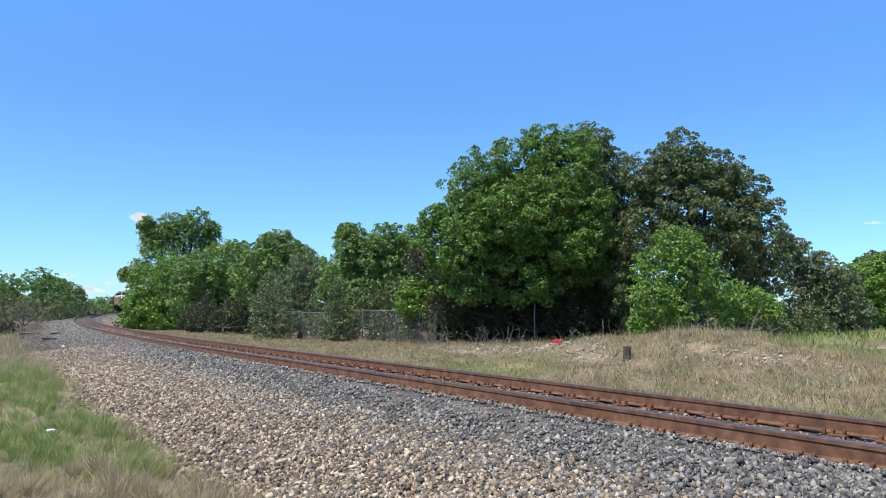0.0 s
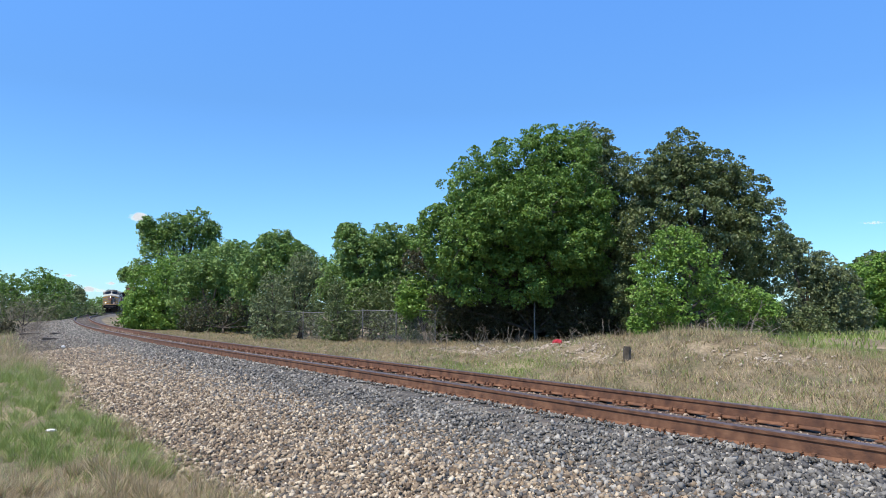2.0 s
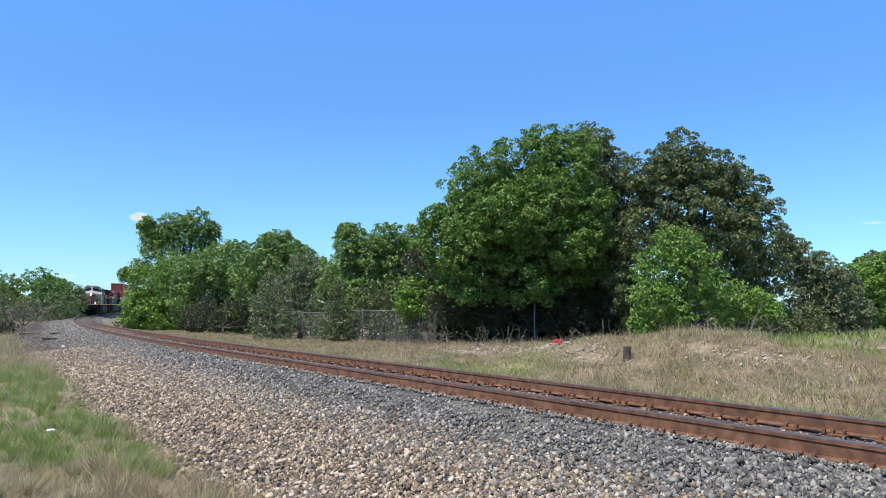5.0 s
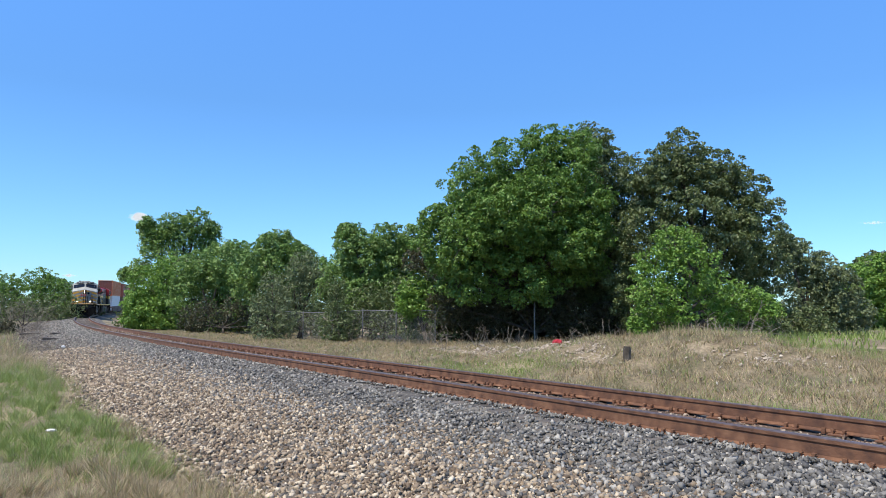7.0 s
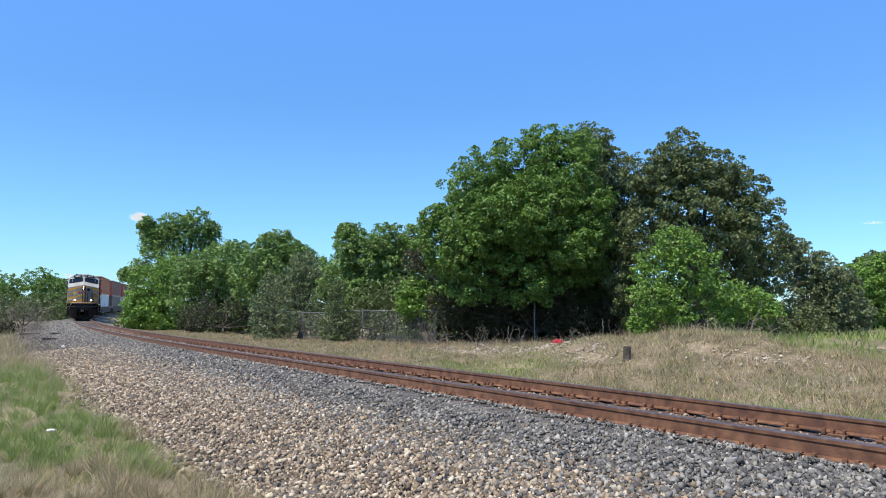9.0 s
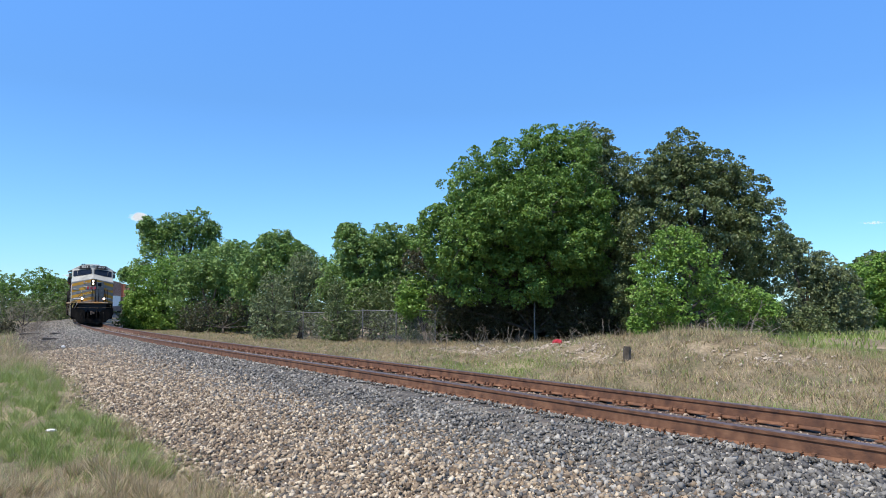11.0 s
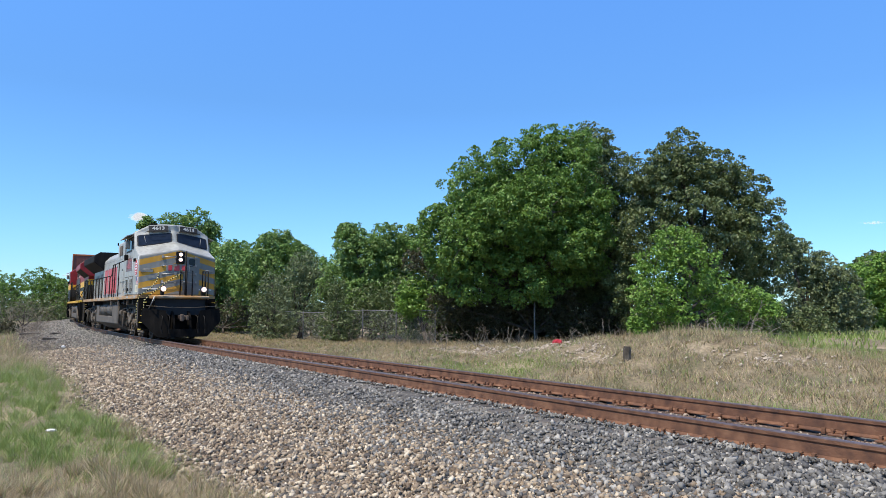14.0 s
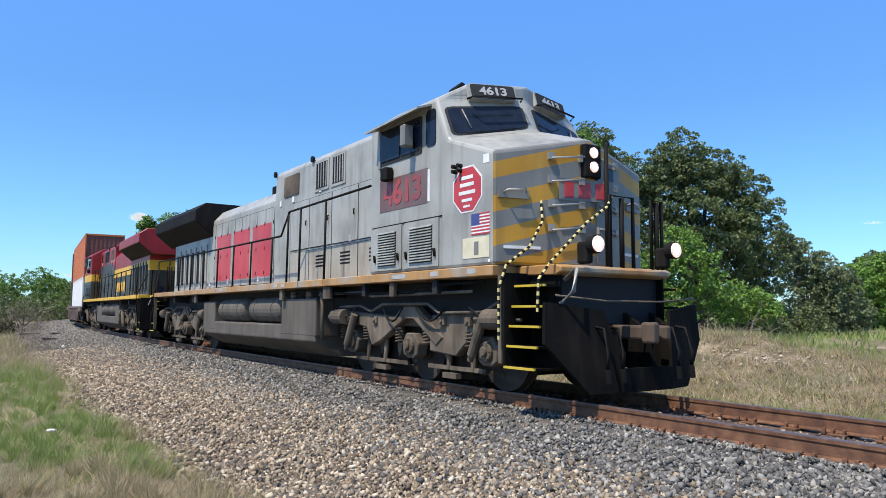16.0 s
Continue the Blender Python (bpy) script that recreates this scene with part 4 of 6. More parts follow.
def cloud(x, y, z, wide, high, seed):
    rng = np.random.RandomState(seed)
    bm = bmesh.new()
    for _ in range(46):
        u = float(np.clip(rng.normal() * 0.24, -0.5, 0.5))
        r = high * rng.uniform(0.12, 0.34) * (1.15 - 1.5 * abs(u))
        m = Matrix.Translation((u * wide, rng.uniform(-0.2, 0.2) * wide, rng.uniform(-0.25, 0.45) * high * (1 - 1.4 * abs(u)))) @ Matrix.Diagonal((1.5 * r, r, 0.9 * r, 1))
        bmesh.ops.create_icosphere(bm, subdivisions=2, radius=1, matrix=m)
    ob = tagged(part("cloud", bm, CLOUD, smooth=True), "small white fair-weather cloud above the horizon", "cloud", "low clouds", "structure")
    ob.location = (x, y, z)


cloud(-1034, 2400, 317, 69, 31, 50)
cloud(-1264, 2400, 119, 50, 10, 51)
cloud(-1193, 2400, 72, 65, 21, 52)
cloud(-1121, 2400, 93, 34, 11, 53)
cloud(-1155, 2400, 68, 46, 10, 54)
cloud(1463, 2400, 311, 95, 10, 55)
cloud(-1334, 2400, 108, 46, 8, 56)


# ---- train: x forward from the leading coupler, y to the far side, z above the rail tops ----
def paint(name, colors, rough=0.45, dirt=(0.12, 0.10, 0.08), amount=0.35, spec=0.4):
    """Weathered paint: a base that varies softly, with grime in streaks and patches."""
    m = material(name, colors, rough, scale=1.6, detail=8, bump=0.06, bump_scale=25, spec=spec)
    t = m.node_tree
    b = t.nodes["Principled BSDF"]
    co = t.nodes["Texture Coordinate"]
    mp = t.nodes.new("ShaderNodeMapping")
    mp.inputs["Scale"].default_value = (5, 5, 0.7)
    n = t.nodes.new("ShaderNodeTexNoise")
    n.inputs["Scale"].default_value, n.inputs["Detail"].default_value = 1.3, 9
    r = t.nodes.new("ShaderNodeValToRGB")
    r.color_ramp.elements[0].position, r.color_ramp.elements[1].position = 0.48, 0.8
    r.color_ramp.elements[1].color = (amount, amount, amount, 1)
    mx = t.nodes.new("ShaderNodeMix")
    mx.data_type = "RGBA"
    mx.inputs[7].default_value = (*dirt, 1)
    t.links.new(co.outputs["Object"], mp.inputs[0])
    t.links.new(mp.outputs[0], n.inputs["Vector"])
    t.links.new(n.outputs["Fac"], r.inputs[0])
    t.links.new(r.outputs[0], mx.inputs[0])
    t.links.new(t.nodes["Color Ramp"].outputs[0], mx.inputs[6])
    t.links.new(mx.outputs[2], b.inputs["Base Color"])
    return m


def plain(name, c, rough=0.5, metal=0.0):
    return material(name, [tuple(v * 0.82 for v in c), c], rough, metal, scale=5)


def glowing(name, c, power):
    m = bpy.data.materials.new(name)
    m.use_nodes = True
    b = m.node_tree.nodes["Principled BSDF"]
    b.inputs["Emission Color"].default_value, b.inputs["Emission Strength"].default_value = (*c, 1), power
    return m


GREY = paint("light_grey_paint", [(0.25, 0.25, 0.225), (0.32, 0.32, 0.29), (0.36, 0.36, 0.33)], amount=0.55)
# the body grey again, darkened because the nose catches less sun
NOSE_GREY = paint("nose_shade_grey_paint", [(0.155, 0.155, 0.14), (0.21, 0.21, 0.19)], amount=0.45)
YELLOW = paint("ochre_yellow_paint", [(0.40, 0.2, 0.016), (0.52, 0.275, 0.026)], amount=0.35)
SILL = paint("faded_orange_sill", [(0.30, 0.15, 0.05), (0.42, 0.23, 0.08), (0.33, 0.28, 0.22)], amount=0.5)
TAN = paint("rust_stained_grey_panel", [(0.28, 0.26, 0.21), (0.36, 0.34, 0.29)], dirt=(0.17, 0.09, 0.04), amount=0.75)
RED = paint("red_paint", [(0.40, 0.03, 0.04), (0.50, 0.055, 0.06)], dirt=(0.3, 0.16, 0.15), amount=0.4)
FADED_RED = paint("faded_red_number_panel", [(0.10, 0.055, 0.05), (0.17, 0.085, 0.078)], dirt=(0.16, 0.15, 0.14), amount=0.6)
DULL_RED = paint("faded_red_numerals", [(0.26, 0.04, 0.04), (0.40, 0.06, 0.06)], dirt=(0.12, 0.07, 0.065), amount=0.8)
BELLE_RED = paint("dark_red_paint", [(0.2, 0.016, 0.018), (0.3, 0.028, 0.03)], dirt=(0.07, 0.03, 0.028), amount=0.6, spec=0.25)
NUMERAL = plain("dull_white_numerals", (0.42, 0.42, 0.40))
BELLE_YELLOW = paint("bright_yellow_paint", [(0.62, 0.34, 0.02), (0.72, 0.42, 0.03)], amount=0.2)
BELLE_BLACK = paint("dark_green_black_paint", [(0.02, 0.024, 0.022), (0.04, 0.045, 0.04)], amount=0.3)
WHITE = plain("white_paint", (0.75, 0.75, 0.73))
CREAM = plain("cream_poster", (0.66, 0.60, 0.42))
BLUE = plain("flag_blue", (0.05, 0.07, 0.22))
SAFETY = plain("safety_yellow", (0.56, 0.41, 0.04))
PALE_YELLOW = plain("pale_chain_yellow", (0.66, 0.56, 0.22))
BLACK = paint("black_steel", [(0.007, 0.007, 0.007), (0.014, 0.013, 0.012)], 0.75, (0.035, 0.03, 0.025), 0.4, 0.12)
# blacker than the paint: shade below the platform is put into this colour
SHADE_BLACK = paint("shade_black_steel", [(0.005, 0.005, 0.005), (0.01, 0.009, 0.008)], 0.85, (0.03, 0.025, 0.02), 0.5, 0.06)
# near-black puts shade into the underframe, recesses and openings; also seams and gaskets
DARK = plain("dark_recess", (0.012, 0.012, 0.013), 0.8)
GLASS = material("dark_cab_glass", [(0.008, 0.012, 0.02), (0.014, 0.02, 0.034)], 0.08, scale=5, spec=0.22)
DUSTY = paint("dusty_truck_steel", [(0.06, 0.047, 0.034), (0.115, 0.09, 0.064), (0.18, 0.143, 0.104)], 0.85, (0.025, 0.022, 0.018), 0.8)
COUPLER = paint("rusty_coupler_steel", [(0.06, 0.042, 0.03), (0.11, 0.078, 0.055)], 0.8, (0.02, 0.017, 0.014), 0.7)
TANK = paint("dusty_grey_tank", [(0.085, 0.074, 0.06), (0.13, 0.112, 0.09)], 0.8, (0.05, 0.042, 0.034), 0.6)
WHEEL = paint("dark_wheel_steel", [(0.022, 0.018, 0.014), (0.045, 0.036, 0.029)], 0.75, spec=0.2)
STEEL = plain("bare_handrail_steel", (0.30, 0.29, 0.27), 0.45, 0.3)
LAMP = glowing("lit_headlamp", (1.0, 0.78, 0.5), 40.0)
LENS = glowing("lit_warm_lens", (1.0, 0.55, 0.28), 0.6)
ORANGE_BOX = paint("orange_container_paint", [(0.42, 0.11, 0.03), (0.52, 0.15, 0.045)], dirt=(0.2, 0.06, 0.03), amount=0.4)
BROWN_BOX = paint("brown_container_paint", [(0.17, 0.05, 0.035), (0.23, 0.075, 0.05)], amount=0.4)
WHITE_BOX = paint("white_container_paint", [(0.66, 0.66, 0.64), (0.75, 0.75, 0.73)], amount=0.25)
DULL_BOX = paint("grey_brown_container_paint", [(0.14, 0.10, 0.085), (0.19, 0.145, 0.12)], amount=0.3)
WELL = paint("brown_grey_well_steel", [(0.13, 0.085, 0.065), (0.19, 0.14, 0.115)], 0.8, amount=0.5)


def bevelled(bm, w, seg=2, limit=25):
    bmesh.ops.recalc_face_normals(bm, faces=bm.faces)
    ed = [e for e in bm.edges if len(e.link_faces) == 2 and e.calc_face_angle() > radians(limit)]
    bmesh.ops.bevel(bm, geom=ed, offset=w, segments=seg, affect="EDGES", profile=0.5)


def cut(bm, planes):
    for co, no in planes:
        bmesh.ops.bisect_plane(bm, geom=bm.verts[:] + bm.edges[:] + bm.faces[:], plane_co=co, plane_no=no)


def flat(side, y):
    """Places on an upright side wall by metres back from the coupler and height."""
    return lambda u, v, d: Vector((-u, side * (y + d), v))


def patch(name, mat, parent, where, u0, u1, v0, v1, lift=0.012, r=0.0, label="", sink=0.02):
    """A raised plate with rounded corners on a wall; `where` maps (u, v, height off the wall) to a place."""
    pts = []
    if r:
        for cu, cv, a0 in ((u1 - r, v1 - r, 0), (u0 + r, v1 - r, 90), (u0 + r, v0 + r, 180), (u1 - r, v0 + r, 270)):
            pts += [(cu + r * math.cos(radians(a0 + k * 22.5)), cv + r * math.sin(radians(a0 + k * 22.5))) for k in range(5)]
    else:
        pts = [(u1, v1), (u0, v1), (u0, v0), (u1, v0)]
    bm = bmesh.new()
    a = [bm.verts.new(where(u, v, lift)) for u, v in pts]
    b = [bm.verts.new(where(u, v, -sink)) for u, v in pts]
    bm.faces.new(a)
    bm.faces.new(b[::-1])
    for i in range(len(a)):
        bm.faces.new((a[i - 1], a[i], b[i], b[i - 1]))
    return part(name, bm, mat, parent, label)


def pipe(name, pts, r, mat, parent, sides=6, label=""):
    bm = bmesh.new()
    tube(bm, pts, [r] * len(pts), sides)
    return part(name, bm, mat, parent, label, smooth=True)


def cyl(bm, a, b, r, sides=14):
    tube(bm, [a, b], [r, r], sides)


def words(text, size, mat, parent, m, name="number", wide=1.0):
    cu = bpy.data.curves.new("lettering", "FONT")
    cu.body, cu.size, cu.extrude, cu.align_x, cu.align_y, cu.offset = text, size, 0.004, "CENTER", "CENTER", 0.03 * size
    tmp = bpy.data.objects.new("lettering", cu)
    me = bpy.data.meshes.new_from_object(tmp)
    bpy.data.objects.remove(tmp)
    me.transform(m @ Matrix.Diagonal((wide, 1, 1, 1)))
    me.materials.clear()
    me.materials.append(mat)
    ob = new(name, me)
    ob.parent = parent
    return ob


def frame_at(right, up, where):
    n = Vector(right).cross(Vector(up)).normalized()
    u = n.cross(Vector(right)).normalized()
    m = Matrix((Vector(right).normalized(), u, n)).transposed().to_4x4()
    m.translation = where
    return m


wheels = []


def wheelset(x, parent):
    bm = bmesh.new()
    for s in (-1, 1):
        cyl(bm, (0, s * 0.68, 0), (0, s * 0.815, 0), 0.52, 28)
        cyl(bm, (0, s * 0.66, 0), (0, s * 0.69, 0), 0.55, 28)
        cyl(bm, (0, s * 0.81, 0), (0, s * 0.86, 0), 0.2, 16)
        for k in range(6):
            a = k * math.tau / 6
            cyl(bm, (0.33 * math.cos(a), s * 0.81, 0.33 * math.sin(a)), (0.33 * math.cos(a), s * 0.822, 0.33 * math.sin(a)), 0.06, 8)
    cyl(bm, (0, -0.9, 0), (0, 0.9, 0), 0.09, 12)
    ob = part("wheelset", bm, WHEEL, parent)
    ob.location = (x, 0, 0.525)
    wheels.append((ob, x))
    return ob


def prism(bm, outline, y0, y1):
    """An outline in x and z, extruded from y0 to y1."""
    a = [bm.verts.new((x, y0, z)) for x, z in outline]
    b = [bm.verts.new((x, y1, z)) for x, z in outline]
    bm.faces.new(a)
    bm.faces.new(b[::-1])
    for i in range(len(a)):
        bm.faces.new((a[i - 1], a[i], b[i], b[i - 1]))


def truck(cx, root, side_flip):
    """Three-axle truck: cast side frames, journals, brake cylinders, dampers and pipes."""
    t = new("truck")
    t.parent = root
    t.location = (cx, 0, 0)
    for s in (-1, 1):
        bm = bmesh.new()
        y0, y1 = s * 1.0, s * 1.16
        k = side_flip
        prism(bm, [(-2.45 * k, 0.95), (-2.3 * k, 1.12), (-0.5 * k, 1.02), (-0.22 * k, 1.2), (0.15 * k, 1.2), (0.95 * k, 0.72), (0.75 * k, 0.58), (0.1 * k, 0.98), (-0.15 * k, 0.98), (-0.95 * k, 0.6), (-1.25 * k, 0.5), (-1.45 * k, 0.82)], y0, y1)
        prism(bm, [(0.6 * k, 1.05), (2.4 * k, 1.1), (2.5 * k, 0.95), (1.75 * k, 0.85), (1.25 * k, 0.45), (0.55 * k, 0.5), (0.55 * k, 0.85)], y0, s * 1.14)
        prism(bm, [(-2.6 * k, 1.0), (2.6 * k, 1.0), (2.6 * k, 0.86), (-2.6 * k, 0.86)], s * 0.9, s * 1.02)
        bevelled(bm, 0.02, 1)
        part("side_frame", bm, DUSTY, t)
        for x in (-2.0, 0.0, 2.0):
            bm = bmesh.new()
            prism(bm, [(x - 0.2, 0.42), (x - 0.24, 0.6), (x - 0.13, 0.76), (x + 0.13, 0.76), (x + 0.24, 0.6), (x + 0.2, 0.42), (x + 0.09, 0.36), (x - 0.09, 0.36)], s * 0.95, s * 1.15)
            cyl(bm, (x, s * 1.13, 0.56), (x, s * 1.2, 0.56), 0.14, 16)
            cyl(bm, (x, s * 1.2, 0.56), (x, s * 1.24, 0.56), 0.07, 12)
            for a in range(6):
                q = (x + 0.11 * math.cos(a * math.tau / 6), 0.56 + 0.11 * math.sin(a * math.tau / 6))
                cyl(bm, (q[0], s * 1.19, q[1]), (q[0], s * 1.215, q[1]), 0.016, 6)
            bevelled(bm, 0.015, 1)
            part("journal_box", bm, DUSTY, t)
        for x in (-2.35, 2.3):
            bm = bmesh.new()
            cyl(bm, (x - 0.22, s * 1.22, 1.0), (x + 0.22, s * 1.22, 1.0), 0.14)
            cyl(bm, (x - 0.5, s * 1.22, 1.0), (x + 0.5, s * 1.22, 1.0), 0.025, 8)
            cyl(bm, (x - 0.27, s * 1.22, 1.0), (x - 0.22, s * 1.22, 1.0), 0.08)
            part("brake_cylinder", bm, DUSTY, t)
        for x in (-1.75, 2.05):
            bm = bmesh.new()
            cyl(bm, (x, s * 1.24, 1.05), (x - 0.28, s * 1.24, 0.5), 0.07, 10)
            cyl(bm, (x - 0.13, s * 1.24, 0.8), (x - 0.32, s * 1.24, 0.42), 0.045, 10)
            part("damper", bm, DUSTY, t)
        for x in (-2.42, -1.55, -0.42, 0.42, 1.55, 2.42):
            ring = [(x + 0.075 * math.cos(a * math.tau / 8), s * 1.08 + 0.075 * math.sin(a * math.tau / 8), 0.58 + 0.0062 * a) for a in range(41)]
            pipe("coil_spring", ring, 0.016, DUSTY, t, 5)
        for x0, x1, sag in ((-2.5, -1.7, 0.16), (-0.75, -0.1, 0.22), (0.3, 1.1, 0.2), (1.7, 2.45, 0.14)):
            pipe("brake_hose", [(x0 + (x1 - x0) * i / 6, s * 1.235, 1.16 - sag * math.sin(math.pi * i / 6)) for i in range(7)], 0.017, BLACK, t, 6)
        for x in (-1.3, -0.7, 0.7, 1.3):
            bm = bmesh.new()
            prism(bm, [(x - 0.05, 1.02), (x + 0.05, 1.02), (x + 0.09, 0.5), (x + 0.02, 0.34), (x - 0.05, 0.5)], s * 0.86, s * 0.93)
            part("brake_hanger", bm, DUSTY, t)
        for x in (-2.05, -1.1, 0.95, 1.6):
            bm = bmesh.new()
            box(bm, x - 0.07, x + 0.07, min(s * 1.14, s * 1.2), max(s * 1.14, s * 1.2), 0.9, 1.02)
            cyl(bm, (x, s * 1.19, 0.96), (x, s * 1.225, 0.96), 0.035, 8)
            bevelled(bm, 0.008, 1)
            part("frame_lug", bm, DUSTY, t)
        pipe("air_pipe", [(-2.4, s * 1.2, 1.18), (-1.6, s * 1.2, 1.2), (-1.2, s * 1.2, 1.1), (-0.8, s * 1.2, 1.22), (0.6, s * 1.2, 1.22), (0.9, s * 1.2, 1.08), (2.0, s * 1.2, 1.1), (2.3, s * 1.2, 1.22)], 0.025, DUSTY, t)
        bm = bmesh.new()
        box(bm, -1.2, -0.85, s * 1.0, s * 1.1, 0.12, 0.2)
        box(bm, 0.85, 1.2, s * 1.0, s * 1.1, 0.12, 0.2)
        box(bm, -2.0, -0.2, s * 1.02, s * 1.06, 0.24, 0.3)
        box(bm, 0.4, 1.8, s * 1.02, s * 1.06, 0.24, 0.3)
        for x in (-0.95, 0.95, -1.55, 1.55):
            cyl(bm, (x, s * 1.05, 0.25), (x + 0.06, s * 1.05, 0.75), 0.04, 8)
        part("brake_rigging", bm, DUSTY, t)
    bm = bmesh.new()
    box(bm, -2.2, 2.2, -0.6, 0.6, 0.6, 1.15)
    part("bolster", bm, DARK, t)
    for x in (-1.35, 0.65, 1.45):
        bm = bmesh.new()
        prism(bm, [(x - 0.42, 0.3), (x - 0.3, 0.17), (x + 0.3, 0.17), (x + 0.42, 0.3), (x + 0.42, 0.74), (x - 0.42, 0.74)], -0.58, 0.58)
        part("traction_motor", bm, WHEEL, t)
    for x in (-2.0, 0.0, 2.0):
        wheelset(x, t)
    return t


def locomotive(label, P, lead):
    """A six-axle wide-nosed diesel; P is its livery."""
    root = tagged(new("locomotive"), label, "locomotive", "diesel locomotives")
    # deck, sill and underframe, the last coloured near-black for its shade
    bm = bmesh.new()
    box(bm, -21.1, -1.95, -1.47, 1.47, 1.57, 1.71)
    bevelled(bm, 0.012, 1)
    part("side_sill", bm, P["sill"], root, P["sill_label"])
    bm = bmesh.new()
    box(bm, -20.9, -1.3, -0.95, 0.95, 0.95, 1.57)
    part("underframe", bm, DARK, root)
    bm = bmesh.new()
    box(bm, -1.98, -1.4, -0.94, 0.94, 1.255, 1.565)
    part("end_beam", bm, DARK, root)
    for x in (-3.4, -5.6, -7.2, -16.2, -18.4):
        bm = bmesh.new()
        box(bm, x - 0.06, x + 0.06, -1.4, 1.4, 1.36, 1.565)
        part("crossbeam", bm, DARK, root)
    for k, x in enumerate((-4.6, -6.95, -7.1, -9.3, -15.9)):
        bm = bmesh.new()
        box(bm, x - 0.07, x + 0.07, -1.43, -1.36, 1.33, 1.57)
        bevelled(bm, 0.01, 1)
        part("bracket", bm, DUSTY, root)
    # wide nose and cab, one welded shell
    bm = bmesh.new()
    V = {}

    def v(*p):
        return V.setdefault(p, bm.verts.new(p)) if p not in V else V[p]

    for s in (-1, 1):
        w, n = 1.45 * s, 0.9 * s
        for f in ([(-1.96, w, 1.71), (-5.3, w, 1.71), (-5.3, w, 4.2), (-3.33, w, 4.26), (-3.0, w, 3.58), (-1.96, w, 3.22)],
                  [(-1.96, w, 1.71), (-1.96, w, 3.22), (-1.6, 0, 3.5), (-1.6, 0, 1.71)],
                  [(-1.96, w, 3.22), (-3.0, w, 3.58), (-2.75, 0, 3.87), (-1.6, 0, 3.5)],
                  [(-3.0, w, 3.58), (-3.33, w, 4.26), (-2.98, 0, 4.4), (-2.75, 0, 3.87)],
                  [(-3.33, w, 4.26), (-5.3, w, 4.2), (-5.3, n, 4.57), (-3.2, n, 4.57)],
                  [(-3.33, w, 4.26), (-3.2, n, 4.57), (-2.95, 0, 4.62), (-2.98, 0, 4.4)],
                  [(-3.2, n, 4.57), (-5.3, n, 4.57), (-5.3, 0, 4.62), (-2.95, 0, 4.62)],
                  [(-5.3, w, 1.71), (-5.3, w, 4.2), (-5.3, n, 4.57), (-5.3, 0, 4.62), (-5.3, 0, 1.71)],
                  [(-1.96, w, 1.71), (-5.3, w, 1.71), (-5.3, 0, 1.71), (-1.6, 0, 1.71)]):
            bm.faces.new([v(*p) for p in f])
    bevelled(bm, 0.045, 2, 18)
    if lead:
        ks = [(0.27, 1.95 + 0.45 * i + d) for i in range(-1, 4) for d in (0, 0.22)]
        for s in (-1, 1):
            for sl, z0 in ks:
                cut(bm, [((0, s * 1.45, z0), (0, s * sl, 1))])
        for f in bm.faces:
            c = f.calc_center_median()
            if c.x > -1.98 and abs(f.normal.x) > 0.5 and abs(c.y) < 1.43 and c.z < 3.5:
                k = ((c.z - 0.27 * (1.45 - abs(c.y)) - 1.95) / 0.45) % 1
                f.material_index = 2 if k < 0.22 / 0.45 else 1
    else:
        cut(bm, [((0, 0, z), (0, 0, 1)) for z in P["bands"]])
        for f in bm.faces:
            z = f.calc_center_median().z
            f.material_index = sum(z > b for b in P["bands"])
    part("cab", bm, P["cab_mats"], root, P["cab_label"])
    # cab glass, number boards, headlight
    for s in (-1, 1):
        def pane(u, q, d, s=s):
            a, b = Vector((-3.0, s * 1.45, 3.58)), Vector((-3.33, s * 1.45, 4.26))
            c, e = Vector((-2.98, 0, 4.4)), Vector((-2.75, 0, 3.87))
            p = a.lerp(e, u).lerp(b.lerp(c, u), q)
            return p + Vector((0.93, s * 0.2, 0.3)) * d

        gasket = patch("windscreen", DARK, root, pane, 0.06, 0.94, 0.06, 0.8, 0.006, 0.1, "dark tinted windscreen")
        patch("pane", GLASS, gasket, pane, 0.09, 0.91, 0.11, 0.75, 0.012, 0.08)
        pipe("wiper", [pane(0.75, 0.02, 0.07), pane(0.4, 0.02, 0.07), pane(0.2, 0.06, 0.06)], 0.012, BLACK, root)
        pipe("wiper_blade", [pane(0.28, 0.2, 0.03), pane(0.24, 0.7, 0.03)], 0.01, STEEL, root)

        def brow(u, q, d, s=s):
            a, b = Vector((-3.07, s * 0.98, 4.29)), Vector((-2.92, s * 0.2, 4.34))
            return a.lerp(b, u) + Vector((-0.07, 0, 0.21)) * q + Vector((0.95, s * 0.2, 0.25)) * d

        board = patch("number_board", P["roof"], root, brow, 0.0, 1.0, 0.0, 1.2, 0.0, 0.06, sink=0.1)
        patch("board_face", DARK, board, brow, 0.03, 0.97, 0.05, 1.13, 0.012, 0.1)
        if lead:
            mid = brow(0.5, 0.58, 0.018)
            words("4613", 0.19, NUMERAL, board, frame_at((brow(1, 0.5, 0) - brow(0, 0.5, 0)) * (1 if s < 0 else -1), (-0.07, 0, 0.21), mid), wide=1.25)
        pipe("brow_rail", [brow(-0.1, -0.15, 0.02), brow(0.0, -0.2, 0.14), brow(1.0, -0.2, 0.14), brow(1.05, -0.1, 0.02)], 0.016, BLACK, root)
        side = flat(s, 1.45)
        # side window with sliding sashes, quarter light, awning and mirror
        win = patch("cab_window", DARK, root, side, 3.68, 4.97, 3.5, 4.08, 0.012, 0.04, "dark sliding cab side window")
